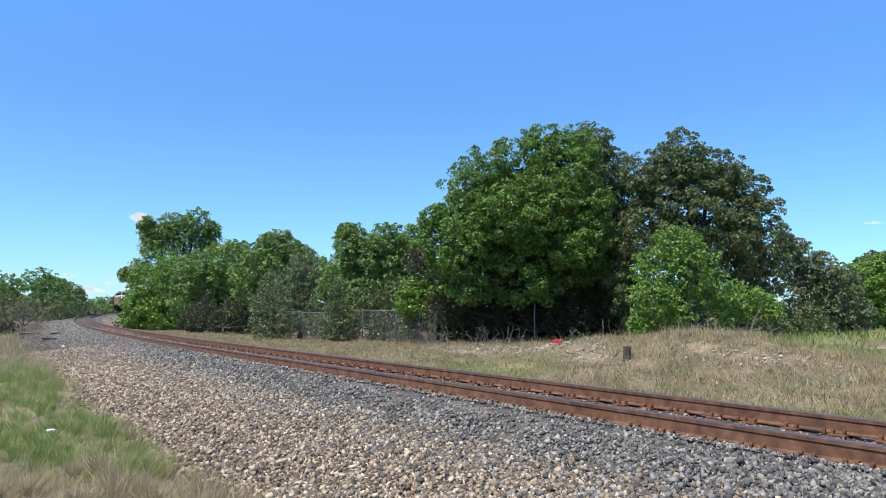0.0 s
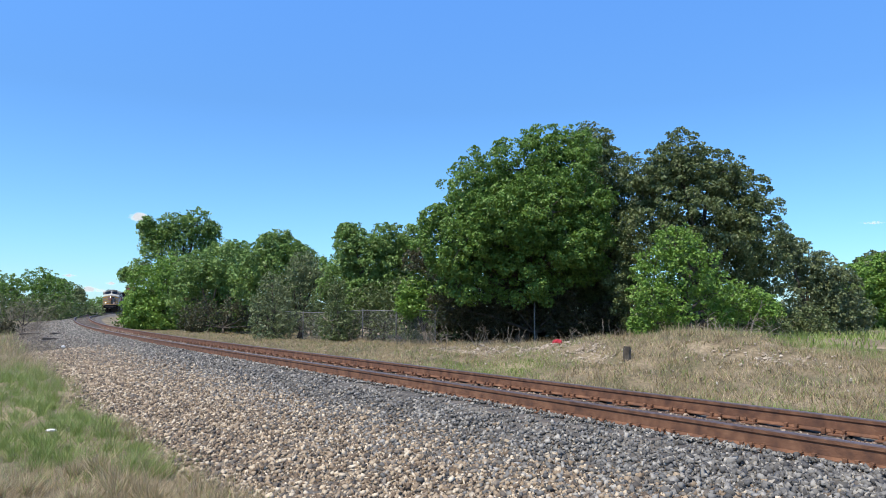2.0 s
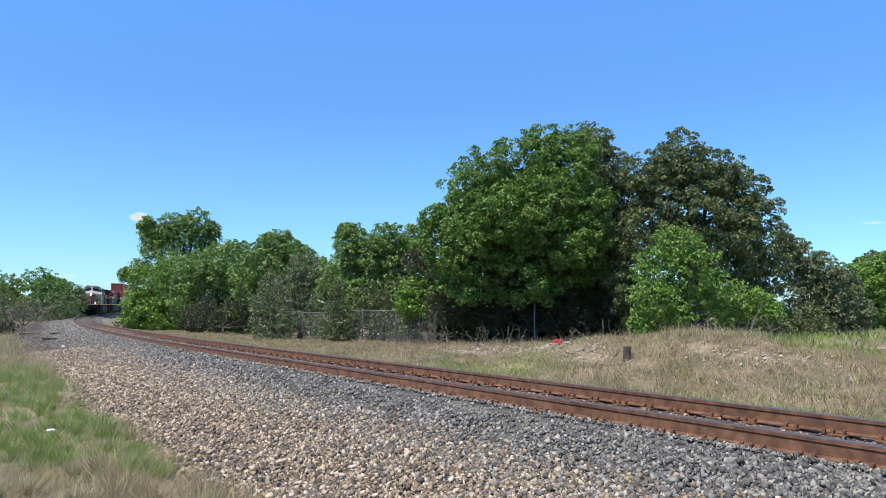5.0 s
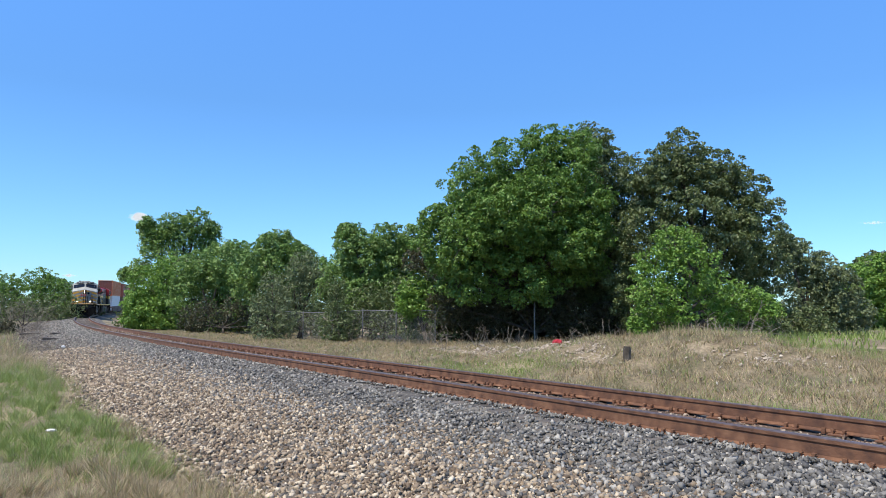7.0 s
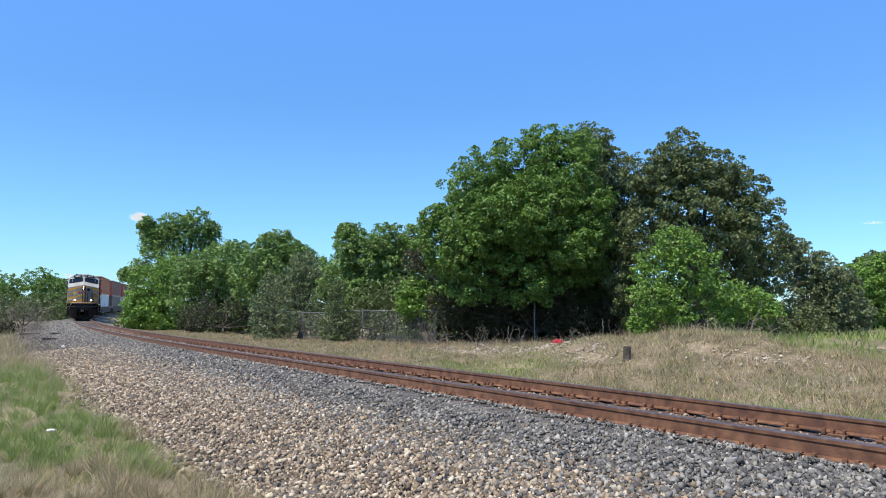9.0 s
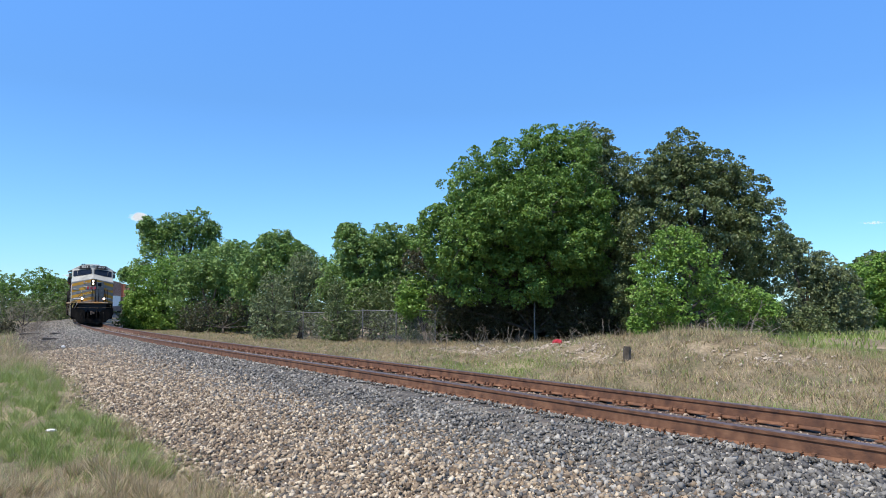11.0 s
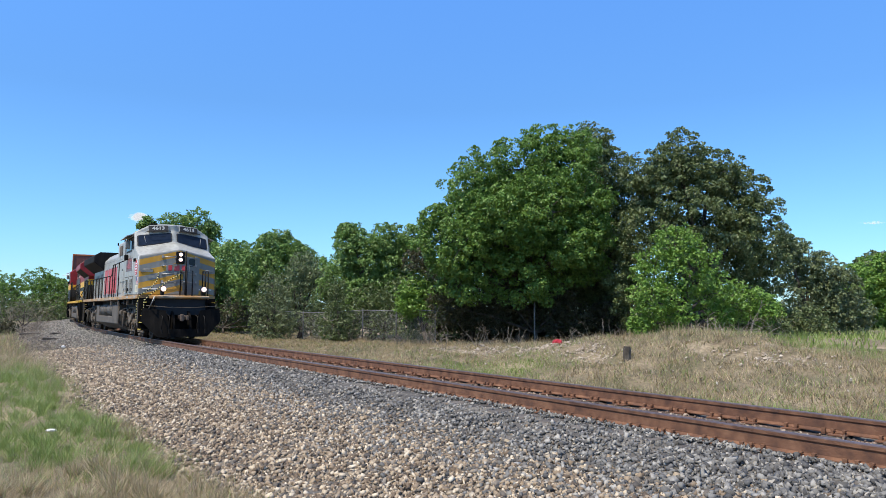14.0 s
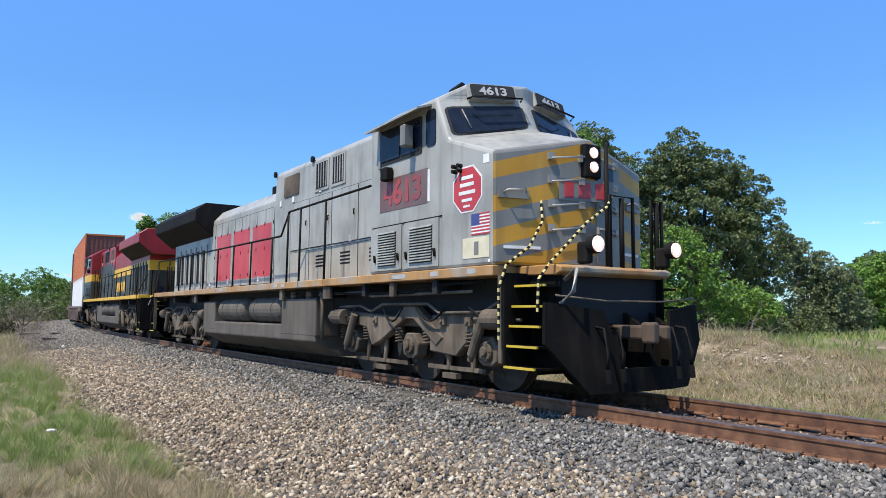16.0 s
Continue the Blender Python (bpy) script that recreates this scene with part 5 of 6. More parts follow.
        patch("sash", GLASS, win, side, 3.74, 4.28, 3.56, 4.04, 0.02, 0.02)
        patch("sash", GLASS, win, side, 4.32, 4.92, 3.56, 4.04, 0.026, 0.02)
        patch("quarter_window", GLASS, root, side, 3.3, 3.56, 3.56, 4.12, 0.012, 0.07)
        patch("window_post", STEEL, root, side, 4.93, 4.99, 3.46, 4.1, 0.03)
        bm = bmesh.new()
        prism(bm, [(-3.42, 4.22), (-5.05, 4.16), (-5.05, 4.13), (-3.42, 4.19)], s * 1.42, s * 1.72)
        for p in bm.verts:
            p.co.z -= (abs(p.co.y) - 1.42) * 0.35
        part("awning", bm, P["roof"], root)
        bm = bmesh.new()
        box(bm, -3.98, -3.84, s * 1.5, s * 1.68, 3.62, 3.96)
        bevelled(bm, 0.02, 1)
        part("mirror", bm, NOSE_GREY, root)
        bm = bmesh.new()
        box(bm, -4.72, -4.52, s * 1.46, s * 1.6, 3.2, 3.42)
        bevelled(bm, 0.02, 1)
        part("armrest", bm, BLACK, root)
        # ventilation doors under the cab
        for u0, u1 in ((3.2, 4.15), (4.24, 5.14)):
            door = patch("vent_door", P["side"], root, side, u0, u1, 1.76, 2.47, 0.02, 0.02)
            patch("vent_opening", DARK, door, side, u0 + 0.16, u1 - 0.16, 1.83, 2.38, 0.023)
            for k in range(13):
                z = 1.845 + k * 0.042
                bm = bmesh.new()
                prism(bm, [(-u0 - 0.16, z), (-u1 + 0.16, z), (-u1 + 0.16, z + 0.012), (-u0 - 0.16, z + 0.012)], s * 1.473, s * 1.5)
                for p in bm.verts:
                    p.co.z += 0.02 if abs(p.co.y) < 1.48 else 0
                part("louvre", bm, P["side"], door)
            pipe("latch", [side(u0 + 0.08, 1.9, 0.03), side(u0 + 0.08, 2.02, 0.05)], 0.022, BLACK, door)
            pipe("latch", [side(u1 - 0.08, 1.9, 0.03), side(u1 - 0.08, 2.02, 0.05)], 0.022, BLACK, door)
        patch("door_seam", BLACK, root, side, 3.13, 5.2, 2.475, 2.49, 0.014)
        if lead:
            panel = patch("number_panel", FADED_RED, root, side, 3.52, 4.96, 2.72, 3.25, 0.006, label="faded red number panel")
            words("4613", 0.52, DULL_RED, panel, frame_at((-s, 0, 0), (0, 0, 1), side(4.24, 2.98, 0.008)), wide=1.1)
            patch("reflector", WHITE, root, side, 3.46, 3.52, 2.74, 3.22, 0.004)
            # eight-sided emblem: white rim, red field, white bars for its lettering
            def disc(name, mat, r, lift, par):
                bm = bmesh.new()
                rim = [bm.verts.new(side(2.52 + r * 1.05 * math.cos(radians(22.5 + 45 * k)), 2.78 + r * math.sin(radians(22.5 + 45 * k)), lift)) for k in range(8)]
                low = [bm.verts.new(side(2.52 + r * 1.05 * math.cos(radians(22.5 + 45 * k)), 2.78 + r * math.sin(radians(22.5 + 45 * k)), -0.01)) for k in range(8)]
                bm.faces.new(rim)
                for k in range(8):
                    bm.faces.new((rim[k - 1], rim[k], low[k], low[k - 1]))
                return part(name, bm, mat, par)

            sign = disc("emblem", WHITE, 0.35, 0.005, root)
            disc("emblem_field", RED, 0.325, 0.008, sign)
            for u0, u1, z0, z1 in ((2.38, 2.66, 2.92, 2.97), (2.36, 2.68, 2.82, 2.87), (2.33, 2.71, 2.71, 2.76), (2.40, 2.64, 2.61, 2.65), (2.45, 2.6, 2.53, 2.56)):
                patch("emblem_bar", WHITE, sign, side, u0, u1, z0, z1, 0.011)
            flag = patch("flag", WHITE, root, side, 2.02, 2.42, 2.13, 2.42, 0.005, label="painted striped flag in red, white and blue")
            for k in range(7):
                patch("stripe", RED, flag, side, 2.02, 2.42, 2.13 + k * 0.0446, 2.152 + k * 0.0446, 0.007)
            patch("canton", BLUE, flag, side, 2.24, 2.42, 2.263, 2.42, 0.009)
            patch("poster", CREAM, root, side, 2.03, 2.62, 1.82, 2.1, 0.006, label="cream notice with a faint emblem")
            patch("smudge", NOSE_GREY, root, side, 2.26, 2.36, 1.86, 2.04, 0.008)
            for u in (2.66, 2.78):
                bm = bmesh.new()
                cyl(bm, side(u, 3.06, 0), side(u, 3.06, 0.08), 0.03, 8)
                cyl(bm, side(u, 3.13, 0), side(u, 3.13, 0.08), 0.03, 8)
                part("air_fitting", bm, BLACK, root)
            patch("reflector", WHITE, root, side, 2.03, 2.16, 3.08, 3.2, 0.004)
            patch("label_plate", WHITE, root, side, 2.02, 2.06, 1.75, 1.79, 0.004)
        # nose fittings
        def face(u, q, d, s=s):
            return Vector((-1.6, 0, 0)).lerp(Vector((-1.96, s * 1.45, 0)), u / 1.45) + Vector((0, 0, q)) + Vector((0.97, s * 0.24, 0)) * d

        for z in (3.18, 2.86, 2.53, 2.2):
            pipe("grab_iron", [face(0.62, z, 0), face(0.62, z, 0.08), face(0.14, z + 0.05, 0.08), face(0.14, z + 0.05, 0)], 0.014, STEEL, root)
            for u in (0.62, 0.16):
                patch("grab_bracket", STEEL, root, face, u - 0.04, u + 0.04, z - 0.02, z + 0.08, 0.05)
        patch("handle_plate", NOSE_GREY, root, face, 0.95, 1.38, 2.6, 2.72, 0.03)
        pipe("grab_iron", [face(1.32, 2.66, 0), face(1.28, 2.7, 0.1), face(1.02, 2.72, 0.1), face(0.98, 2.68, 0)], 0.014, STEEL, root)
        patch("step_plate", WHITE, root, face, 0.78, 1.3, 1.93, 1.97, 0.02)
    bm = bmesh.new()
    box(bm, -1.75, -1.545, -0.16, 0.16, 2.95, 3.42)
    bevelled(bm, 0.02, 1)
    hl = part("headlight", bm, BLACK, root, "twin lit headlight in a black housing")
    for z in (3.3, 3.1):
        bm = bmesh.new()
        cyl(bm, (-1.56, 0, z), (-1.525, 0, z), 0.075, 18)
        part("lens", bm, LENS if lead else GLASS, hl)
        bm = bmesh.new()
        cyl(bm, (-1.53, 0, z), (-1.52, 0, z), 0.036, 18)
        part("lamp", bm, LAMP if lead else GLASS, hl)
    far_face = lambda u, q, d: Vector((-1.6, 0, 0)).lerp(Vector((-1.96, 1.45, 0)), u / 1.45) + Vector((0, 0, q)) + Vector((0.97, 0.24, 0)) * d
    near_face = lambda u, q, d: Vector((-1.6, 0, 0)).lerp(Vector((-1.96, -1.45, 0)), u / 1.45) + Vector((0, 0, q)) + Vector((0.97, -0.24, 0)) * d
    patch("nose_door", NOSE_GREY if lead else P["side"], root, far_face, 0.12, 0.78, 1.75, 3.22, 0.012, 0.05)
    patch("nose_window", GLASS, root, far_face, 0.34, 0.58, 2.85, 3.16, 0.025, 0.06)
    if lead:
        name_plate = patch("name_plate", NOSE_GREY, root, near_face, -0.35, 0.5, 2.62, 2.92, 0.014)
        for u0, u1 in ((0.28, 0.42), (0.02, 0.2), (-0.24, -0.06)):
            patch("emblem_bar", RED, name_plate, near_face, u0, u1, 2.66, 2.88, 0.02)
    # roof fittings
    bm = bmesh.new()
    box(bm, -4.9, -3.7, -0.5, 0.5, 4.58, 4.7)
    bevelled(bm, 0.04, 2)
    part("roof_unit", bm, P["roof"], root)
    bm = bmesh.new()
    cyl(bm, (-3.9, -0.75, 4.62), (-3.6, -0.75, 4.66), 0.06, 10)
    cyl(bm, (-3.9, -0.6, 4.62), (-3.55, -0.6, 4.66), 0.06, 10)
    part("horn", bm, BLACK, root)

    # long hood in three sections, painted in bands
    def section(name, x0, x1, half, z1, shoulder, drop):
        bm = bmesh.new()
        prism(bm, [(x0, 1.71), (x1, 1.71), (x1, z1), (x0, z1)], -half, half)
        for p in bm.verts:
            if p.co.z > 3:
                p.co.y *= shoulder
        cut(bm, [((0, 0, z1 - drop), (0, 0, 1))])
        for p in bm.verts:
            if abs(p.co.z - z1 + drop) < 1e-4:
                p.co.y = math.copysign(half, p.co.y)
        bevelled(bm, 0.03, 2)
        cut(bm, [((0, 0, z), (0, 0, 1)) for z in P["bands"]])
        for f in bm.faces:
            z = f.calc_center_median().z
            f.material_index = sum(z > b for b in P["bands"])
        return part(name, bm, P["hood_mats"], root)

    section("equipment_hood", -10.92, -5.28, 0.97, 4.42, 0.9, 0.12)
    section("engine_hood", -16.3, -10.9, 0.95, 4.05, 0.72, 0.3)
    section("radiator_hood", -20.25, -16.28, 0.96, 4.05, 0.98, 0.1)
    # radiator wing over the rear, with sloping undersides
    bm = bmesh.new()
    a = [(-1.5, 3.75), (-1.5, 4.08), (-1.2, 4.3), (1.2, 4.3), (1.5, 4.08), (1.5, 3.75), (0.96, 3.3), (-0.96, 3.3)]
    f0 = [bm.verts.new((-15.9, y, z)) for y, z in a]
    f1 = [bm.verts.new((-20.9, y, z)) for y, z in a]
    bm.faces.new(f0)
    bm.faces.new(f1[::-1])
    for i in range(len(a)):
        bm.faces.new((f0[i - 1], f0[i], f1[i], f1[i - 1]))
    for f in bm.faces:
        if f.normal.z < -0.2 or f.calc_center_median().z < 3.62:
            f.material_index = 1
    bevelled(bm, 0.02, 1, 40)
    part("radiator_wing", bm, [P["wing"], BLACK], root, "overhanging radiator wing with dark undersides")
    bm = bmesh.new()
    cyl(bm, (-12.7, 0.0, 3.95), (-12.7, 0.0, 4.4), 0.36, 16)
    part("exhaust_stack", bm, BLACK, root)
    for s in (-1, 1):
        hood = flat(s, 0.97)
        eng = flat(s, 0.95)
        for u0, u1 in ((7.2, 7.85), (7.95, 8.65)):
            fr = patch("filter_frame", P["side"], root, hood, u0, u1, 3.62, 4.28, 0.02, 0.02)
            patch("filter", BLACK, fr, hood, u0 + 0.07, u1 - 0.07, 3.68, 4.22, 0.024)
            for k in range(5):
                u = u0 + 0.1 + k * (u1 - u0 - 0.2) / 4
                patch("slat", P["side"], fr, hood, u - 0.016, u + 0.016, 3.69, 4.21, 0.035)
        patch("filter", BLACK, root, hood, 5.75, 6.1, 3.6, 4.2, 0.012)
        patch("access_panel", DUSTY, root, hood, 9.5, 10.35, 3.72, 4.2, 0.02, 0.02)
        for u in (10.9, 8.75):
            bm = bmesh.new()
            cyl(bm, hood(u, 4.36, 0.0), hood(u, 4.36, 0.05), 0.07, 10)
            part("lifting_eye", bm, BLACK, root)
        for u0, u1 in ((5.45, 6.6), (6.64, 7.75), (7.79, 8.85), (8.89, 9.9)):
            patch("door_seam", DARK, root, hood, u0 - 0.014, u1 + 0.014, 2.446, 3.534, 0.006, 0.015)
            patch("hood_door", P["side"], root, hood, u0, u1, 2.46, 3.52, 0.02, 0.015)
            patch("door_seam", DARK, root, hood, u0 - 0.012, u1 + 0.012, 1.748, 2.412, 0.006, 0.01)
            low = patch("lower_panel", P["panel"], root, hood, u0, u1, 1.76, 2.4, 0.018, 0.01)
            if u0 < 8.7:
                for k in range(4):
                    patch("slot", BLACK, low, hood, u0 + 0.3, u0 + 0.72, 2.02 + k * 0.07, 2.055 + k * 0.07, 0.021)
            pipe("door_handle", [hood(u0 + 0.12, 3.05, 0.01), hood(u0 + 0.12, 3.05, 0.05), hood(u0 + 0.12, 2.95, 0.05)], 0.014, BLACK, root)
        patch("hood_door", P["side"], root, hood, 9.94, 10.85, 1.76, 3.4, 0.012, 0.01)
        for k in range(9):
            u0 = 11.0 + k * 0.58
            patch("door_seam", DARK, root, eng, u0 - 0.012, u0 + 0.562, 1.768, P["door_top"] + 0.012, 0.005, 0.01)
            d = patch("engine_door", P["low"], root, eng, u0, u0 + 0.55, 1.78, P["door_top"], 0.012, 0.01)
            for z in (2.0, 2.6, 3.2):
                if z < P["door_top"]:
                    patch("hinge", BLACK, d, eng, u0 + 0.02, u0 + 0.05, z, z + 0.09, 0.022)
        rad = flat(s, 0.96)
        for k in range(6):
            u0 = 16.5 + k * 0.6
            patch("cooling_slot", P["slot"], root, rad, u0 + 0.1, u0 + 0.42, 1.95, 2.95, 0.012)
            patch("slot_rib", P["low"], root, rad, u0 - 0.08, u0 + 0.08, 1.8, 3.1, 0.03)
        for z0, u0, u1 in P["marks"]:
            for k in range(3):
                w = (u1 - u0) / 3
                patch("emblem_letter_block", P["mark"], root, eng, u0 + k * w + 0.12, u0 + (k + 1) * w - 0.1, z0, z0 + P["mark_h"], 0.016)
        for u, z in ((6.9, 2.44), (8.3, 3.6), (9.75, 3.56), (6.0, 3.6), (10.5, 3.55), (14.3, 1.86), (11.9, 1.84), (16.0, 1.84)):
            patch("reflector", WHITE, root, hood, u, u + 0.1, z, z + 0.13, 0.02)
        sill = flat(s, 1.47)
        for u in (2.3, 3.2, 4.1, 9.0, 9.4, 13.2, 18.0):
            patch("sill_reflector", NUMERAL if lead else SAFETY, root, sill, u, u + (0.42 if u in (4.1,) else 0.2), 1.61, 1.68, 0.004)
        # walkway handrail with posts
        hr = [(-5.32, s * 1.43, 3.24), (-8.9, s * 1.43, 3.2), (-9.35, s * 1.43, 2.72), (-20.6, s * 1.43, 2.78)]
        pipe("handrail", hr, 0.022, P["rail"], root)
        for u in (7.1, 8.3, 8.95, 9.85, 11.2, 12.5, 13.8, 15.1, 16.4, 17.7, 19.0, 20.5):
            top = 3.2 if u < 8.96 else 2.74
            pipe("handrail_post", [(-u, s * 1.45, 1.6), (-u, s * 1.43, top)], 0.024, P["rail"], root)
        # steps at both ends
        for e, xs in ((0, -1.2), (1, -20.95)):
            well = new("step_well")
            well.parent = root
            bm = bmesh.new()
            x1 = xs - 0.55 if e == 0 else xs - 0.5
            box(bm, x1, xs, s * 0.95, s * 1.0, 0.42, 1.6)
            box(bm, x1 - 0.03, x1, s * 0.95, s * 1.44, 0.4, 1.6)
            bevelled(bm, 0.008, 1)
            part("step_side", bm, SHADE_BLACK, well)
            for k, z in enumerate((0.42, 0.68, 0.93, 1.18, 1.44)):
                bm = bmesh.new()
                box(bm, x1, xs + 0.02, s * (1.0), s * (1.42 - 0.045 * k), z - 0.03, z)
                part("tread", bm, SHADE_BLACK, well)
                bm = bmesh.new()
                ya, yb = s * (1.42 - 0.045 * k), s * (1.45 - 0.045 * k)
                box(bm, x1, xs + 0.02, min(ya, yb), max(ya, yb), z - 0.024, z + 0.004)
                part("tread_edge", bm, P["edge"], well)
            xp = x1 - 0.07 if e == 0 else xs + 0.05
            bm = bmesh.new()
            box(bm, xp - 0.04, xp + 0.03, s * 1.36, s * 1.45, 0.45, 1.57)
            part("step_post", bm, DUSTY if lead else P["rail"], well)
            if lead and e == 0:
                continue
            pipe("step_handrail", [(xp, s * 1.48, 0.7), (xp, s * 1.48, 1.75), (xp + (0.5 if e == 0 else -0.5), s * 1.2, 2.5)], 0.022, P["rail"], well)
    # fuel tank with air reservoirs in its side
    bm = bmesh.new()
    a = [(-1.32, 0.5), (-1.32, 0.82), (-0.62, 0.84), (-0.62, 1.3), (0.62, 1.3), (0.62, 0.84), (1.32, 0.82), (1.32, 0.5), (0.75, 0.2), (-0.75, 0.2)]
    f0 = [bm.verts.new((-7.75, y, z)) for y, z in a]
    f1 = [bm.verts.new((-15.3, y, z)) for y, z in a]
    bm.faces.new(f0)
    bm.faces.new(f1[::-1])
    for i in range(len(a)):
        bm.faces.new((f0[i - 1], f0[i], f1[i], f1[i - 1]))
    bevelled(bm, 0.03, 2)
    tank = part("fuel_tank", bm, TANK, root, "dusty grey fuel tank with two air reservoirs")
    for x0, x1 in ((-9.5, -7.72), (-15.35, -14.3)):
        for y0, y1 in ((-1.325, -0.8), (0.8, 1.325)):
            bm = bmesh.new()
            box(bm, x0, x1, y0, y1, 0.6, 1.36)
            bevelled(bm, 0.03, 2)
            part("tank_shoulder", bm, TANK, tank)
    for s in (-1, 1):
        for x0, x1 in ((-11.55, -9.75), (-13.95, -12.1)):
            bm = bmesh.new()
            tube(bm, [(x0 - 0.1, s * 1.06, 1.13), (x0 - 0.05, s * 1.06, 1.13), (x0 + 0.05, s * 1.06, 1.13), (x1 - 0.05, s * 1.06, 1.13), (x1 + 0.05, s * 1.06, 1.13), (x1 + 0.1, s * 1.06, 1.13)], [0.1, 0.22, 0.29, 0.29, 0.22, 0.1], 22)
            for x in (x0 + 0.35, x1 - 0.35):
                cyl(bm, (x - 0.03, s * 1.06, 1.13), (x + 0.03, s * 1.06, 1.13), 0.3, 22)
            part("air_reservoir", bm, TANK, tank, smooth=False)
        pipe("tank_pipe", [(-7.5, s * 1.3, 1.5), (-7.45, s * 1.3, 1.2), (-7.45, s * 1.3, 0.55)], 0.04, DUSTY, tank)
        pipe("conduit", [(-2.3, s * 1.33, 1.5), (-3.9, s * 1.33, 1.49), (-4.1, s * 1.33, 1.4), (-6.2, s * 1.33, 1.41), (-7.6, s * 1.33, 1.5)], 0.02, BLACK, root)
        for x in (-8.3, -9.1):
            bm = bmesh.new()
            cyl(bm, (x, s * 1.2, 1.36), (x, s * 1.2, 1.5), 0.07, 12)
            cyl(bm, (x - 0.12, s * 1.22, 1.42), (x + 0.16, s * 1.22, 1.42), 0.03, 8)
            part("filler_valve", bm, DUSTY, root)
        pipe("brake_pipe", [(-2.6, s * 1.3, 1.38), (-5.5, s * 1.3, 1.36), (-5.9, s * 1.3, 1.44), (-7.6, s * 1.3, 1.42)], 0.025, DUSTY, root)
    # ends: platform, pilot plough, coupler, hoses, lights
    for e, m in ((0, Matrix.Identity(4)), (1, pose(-22.3, 0, 0, 0, 0, 180))):
        bm = bmesh.new()
        prism(bm, [(-1.95, 1.58), (-1.22, 1.56), (-1.12, 1.6), (-1.12, 1.67), (-1.22, 1.7), (-1.95, 1.7)], -1.05, 1.05)
        bm.transform(m)
        bevelled(bm, 0.015, 1)
        part("end_platform", bm, P["sill"], root)
        bm = bmesh.new()
        box(bm, -1.62, -1.46, -0.94, 0.94, 0.36, 1.25)
        bm.transform(m)
        part("end_plate", bm, SHADE_BLACK, root)
        for y0 in (-0.86, -0.34, 0.26, 0.78):
            bm = bmesh.new()
            prism(bm, [(-1.47, 1.2), (-0.96, 0.9), (-0.78, 0.3), (-1.47, 0.4)], y0, y0 + 0.08)
            bm.transform(m)
            part("plough_bracket", bm, SHADE_BLACK, root)
        bm = bmesh.new()
        box(bm, -1.5, -1.43, 0.05, 0.3, 1.3, 1.48)
        bm.transform(m)
        part("socket_box", bm, NOSE_GREY, root)
        bm = bmesh.new()
        for s in (-1, 1):
            ol = [(-1.0, 1.42, 1.22), (-0.97, 1.46, 0.72), (-0.78, 0.92, 0.13), (-0.66, 0.45, 0.13), (-0.7, 0.5, 0.62), (-0.82, 0.62, 1.12)]
            f = [bm.verts.new((x, s * y, z)) for x, y, z in ol]
            g = [bm.verts.new((x - 0.05, s * y, z)) for x, y, z in ol]
            bm.faces.new(f)
            bm.faces.new(g[::-1])
            for i in range(6):
                bm.faces.new((f[i - 1], f[i], g[i], g[i - 1]))
        fl = [bm.verts.new(p) for p in ((-0.66, -0.45, 0.13), (-0.66, 0.45, 0.13), (-0.67, 0.47, 0.42), (-0.67, -0.47, 0.42))]
        gl = [bm.verts.new(p.co + Vector((-0.05, 0, 0))) for p in fl]
        bm.faces.new(fl)
        bm.faces.new(gl[::-1])
        for i in range(4):
            bm.faces.new((fl[i - 1], fl[i], gl[i], gl[i - 1]))
        bm.transform(m)
        part("pilot_plough", bm, SHADE_BLACK, root, "dusty black steel snow plough with shade in its colour")
        bm = bmesh.new()
        box(bm, -1.5, -0.6, -0.08, 0.08, 0.76, 0.94)
        box(bm, -0.66, -0.46, -0.15, -0.03, 0.72, 0.98)
        box(bm, -0.6, -0.42, 0.05, 0.14, 0.76, 0.94)
        box(bm, -0.66, -0.54, -0.1, 0.12, 0.77, 0.93)
        bm.transform(m)
        bevelled(bm, 0.03, 2)
        part("coupler", bm, COUPLER, root)
        for y in (-0.75, -0.5, 0.5, 0.75):
            p = [m @ Vector(c) for c in ((-1.05, y, 0.95), (-0.7, y * 1.02, 0.9), (-0.6, y * 1.05, 0.6), (-0.62, y * 1.05, 0.42))]
            pipe("air_hose", p, 0.022, BLACK, root)
            bm = bmesh.new()
            cyl(bm, p[-1], p[-1] + Vector((0, 0.02, -0.16)), 0.035, 8)
            part("hose_end", bm, BLACK, root)
        pipe("uncoupling_lever", [m @ Vector(c) for c in ((-0.95, -1.3, 1.3), (-0.9, -0.5, 1.24), (-0.85, 0.5, 1.24), (-0.95, 1.3, 1.3))], 0.013, DUSTY, root)
        pipe("air_hose", [m @ Vector(c) for c in ((-1.1, -1.0, 1.5), (-0.85, -1.05, 1.62), (-0.8, -1.15, 1.35), (-0.98, -1.2, 1.2))], 0.028, STEEL, root)
        # platform railings and gate posts
        for y0, y1 in ((-0.2, 0.25), (0.75, 1.0), (-1.0, -0.75)) if not (lead and e == 0) else ((-0.05, 0.4), (0.78, 1.0)):
            hoop = [m @ Vector(c) for c in ((-1.22, y0, 1.6), (-1.22, y0, 2.66), (-1.22, y1, 2.66), (-1.22, y1, 1.6))]
            pipe("end_handrail", hoop, 0.026, P["rail"], root)
            pipe("end_handrail", [m @ Vector(c) for c in ((-1.22, (y0 + y1) / 2, 1.6), (-1.22, (y0 + y1) / 2, 2.64))], 0.034, P["rail"], root)
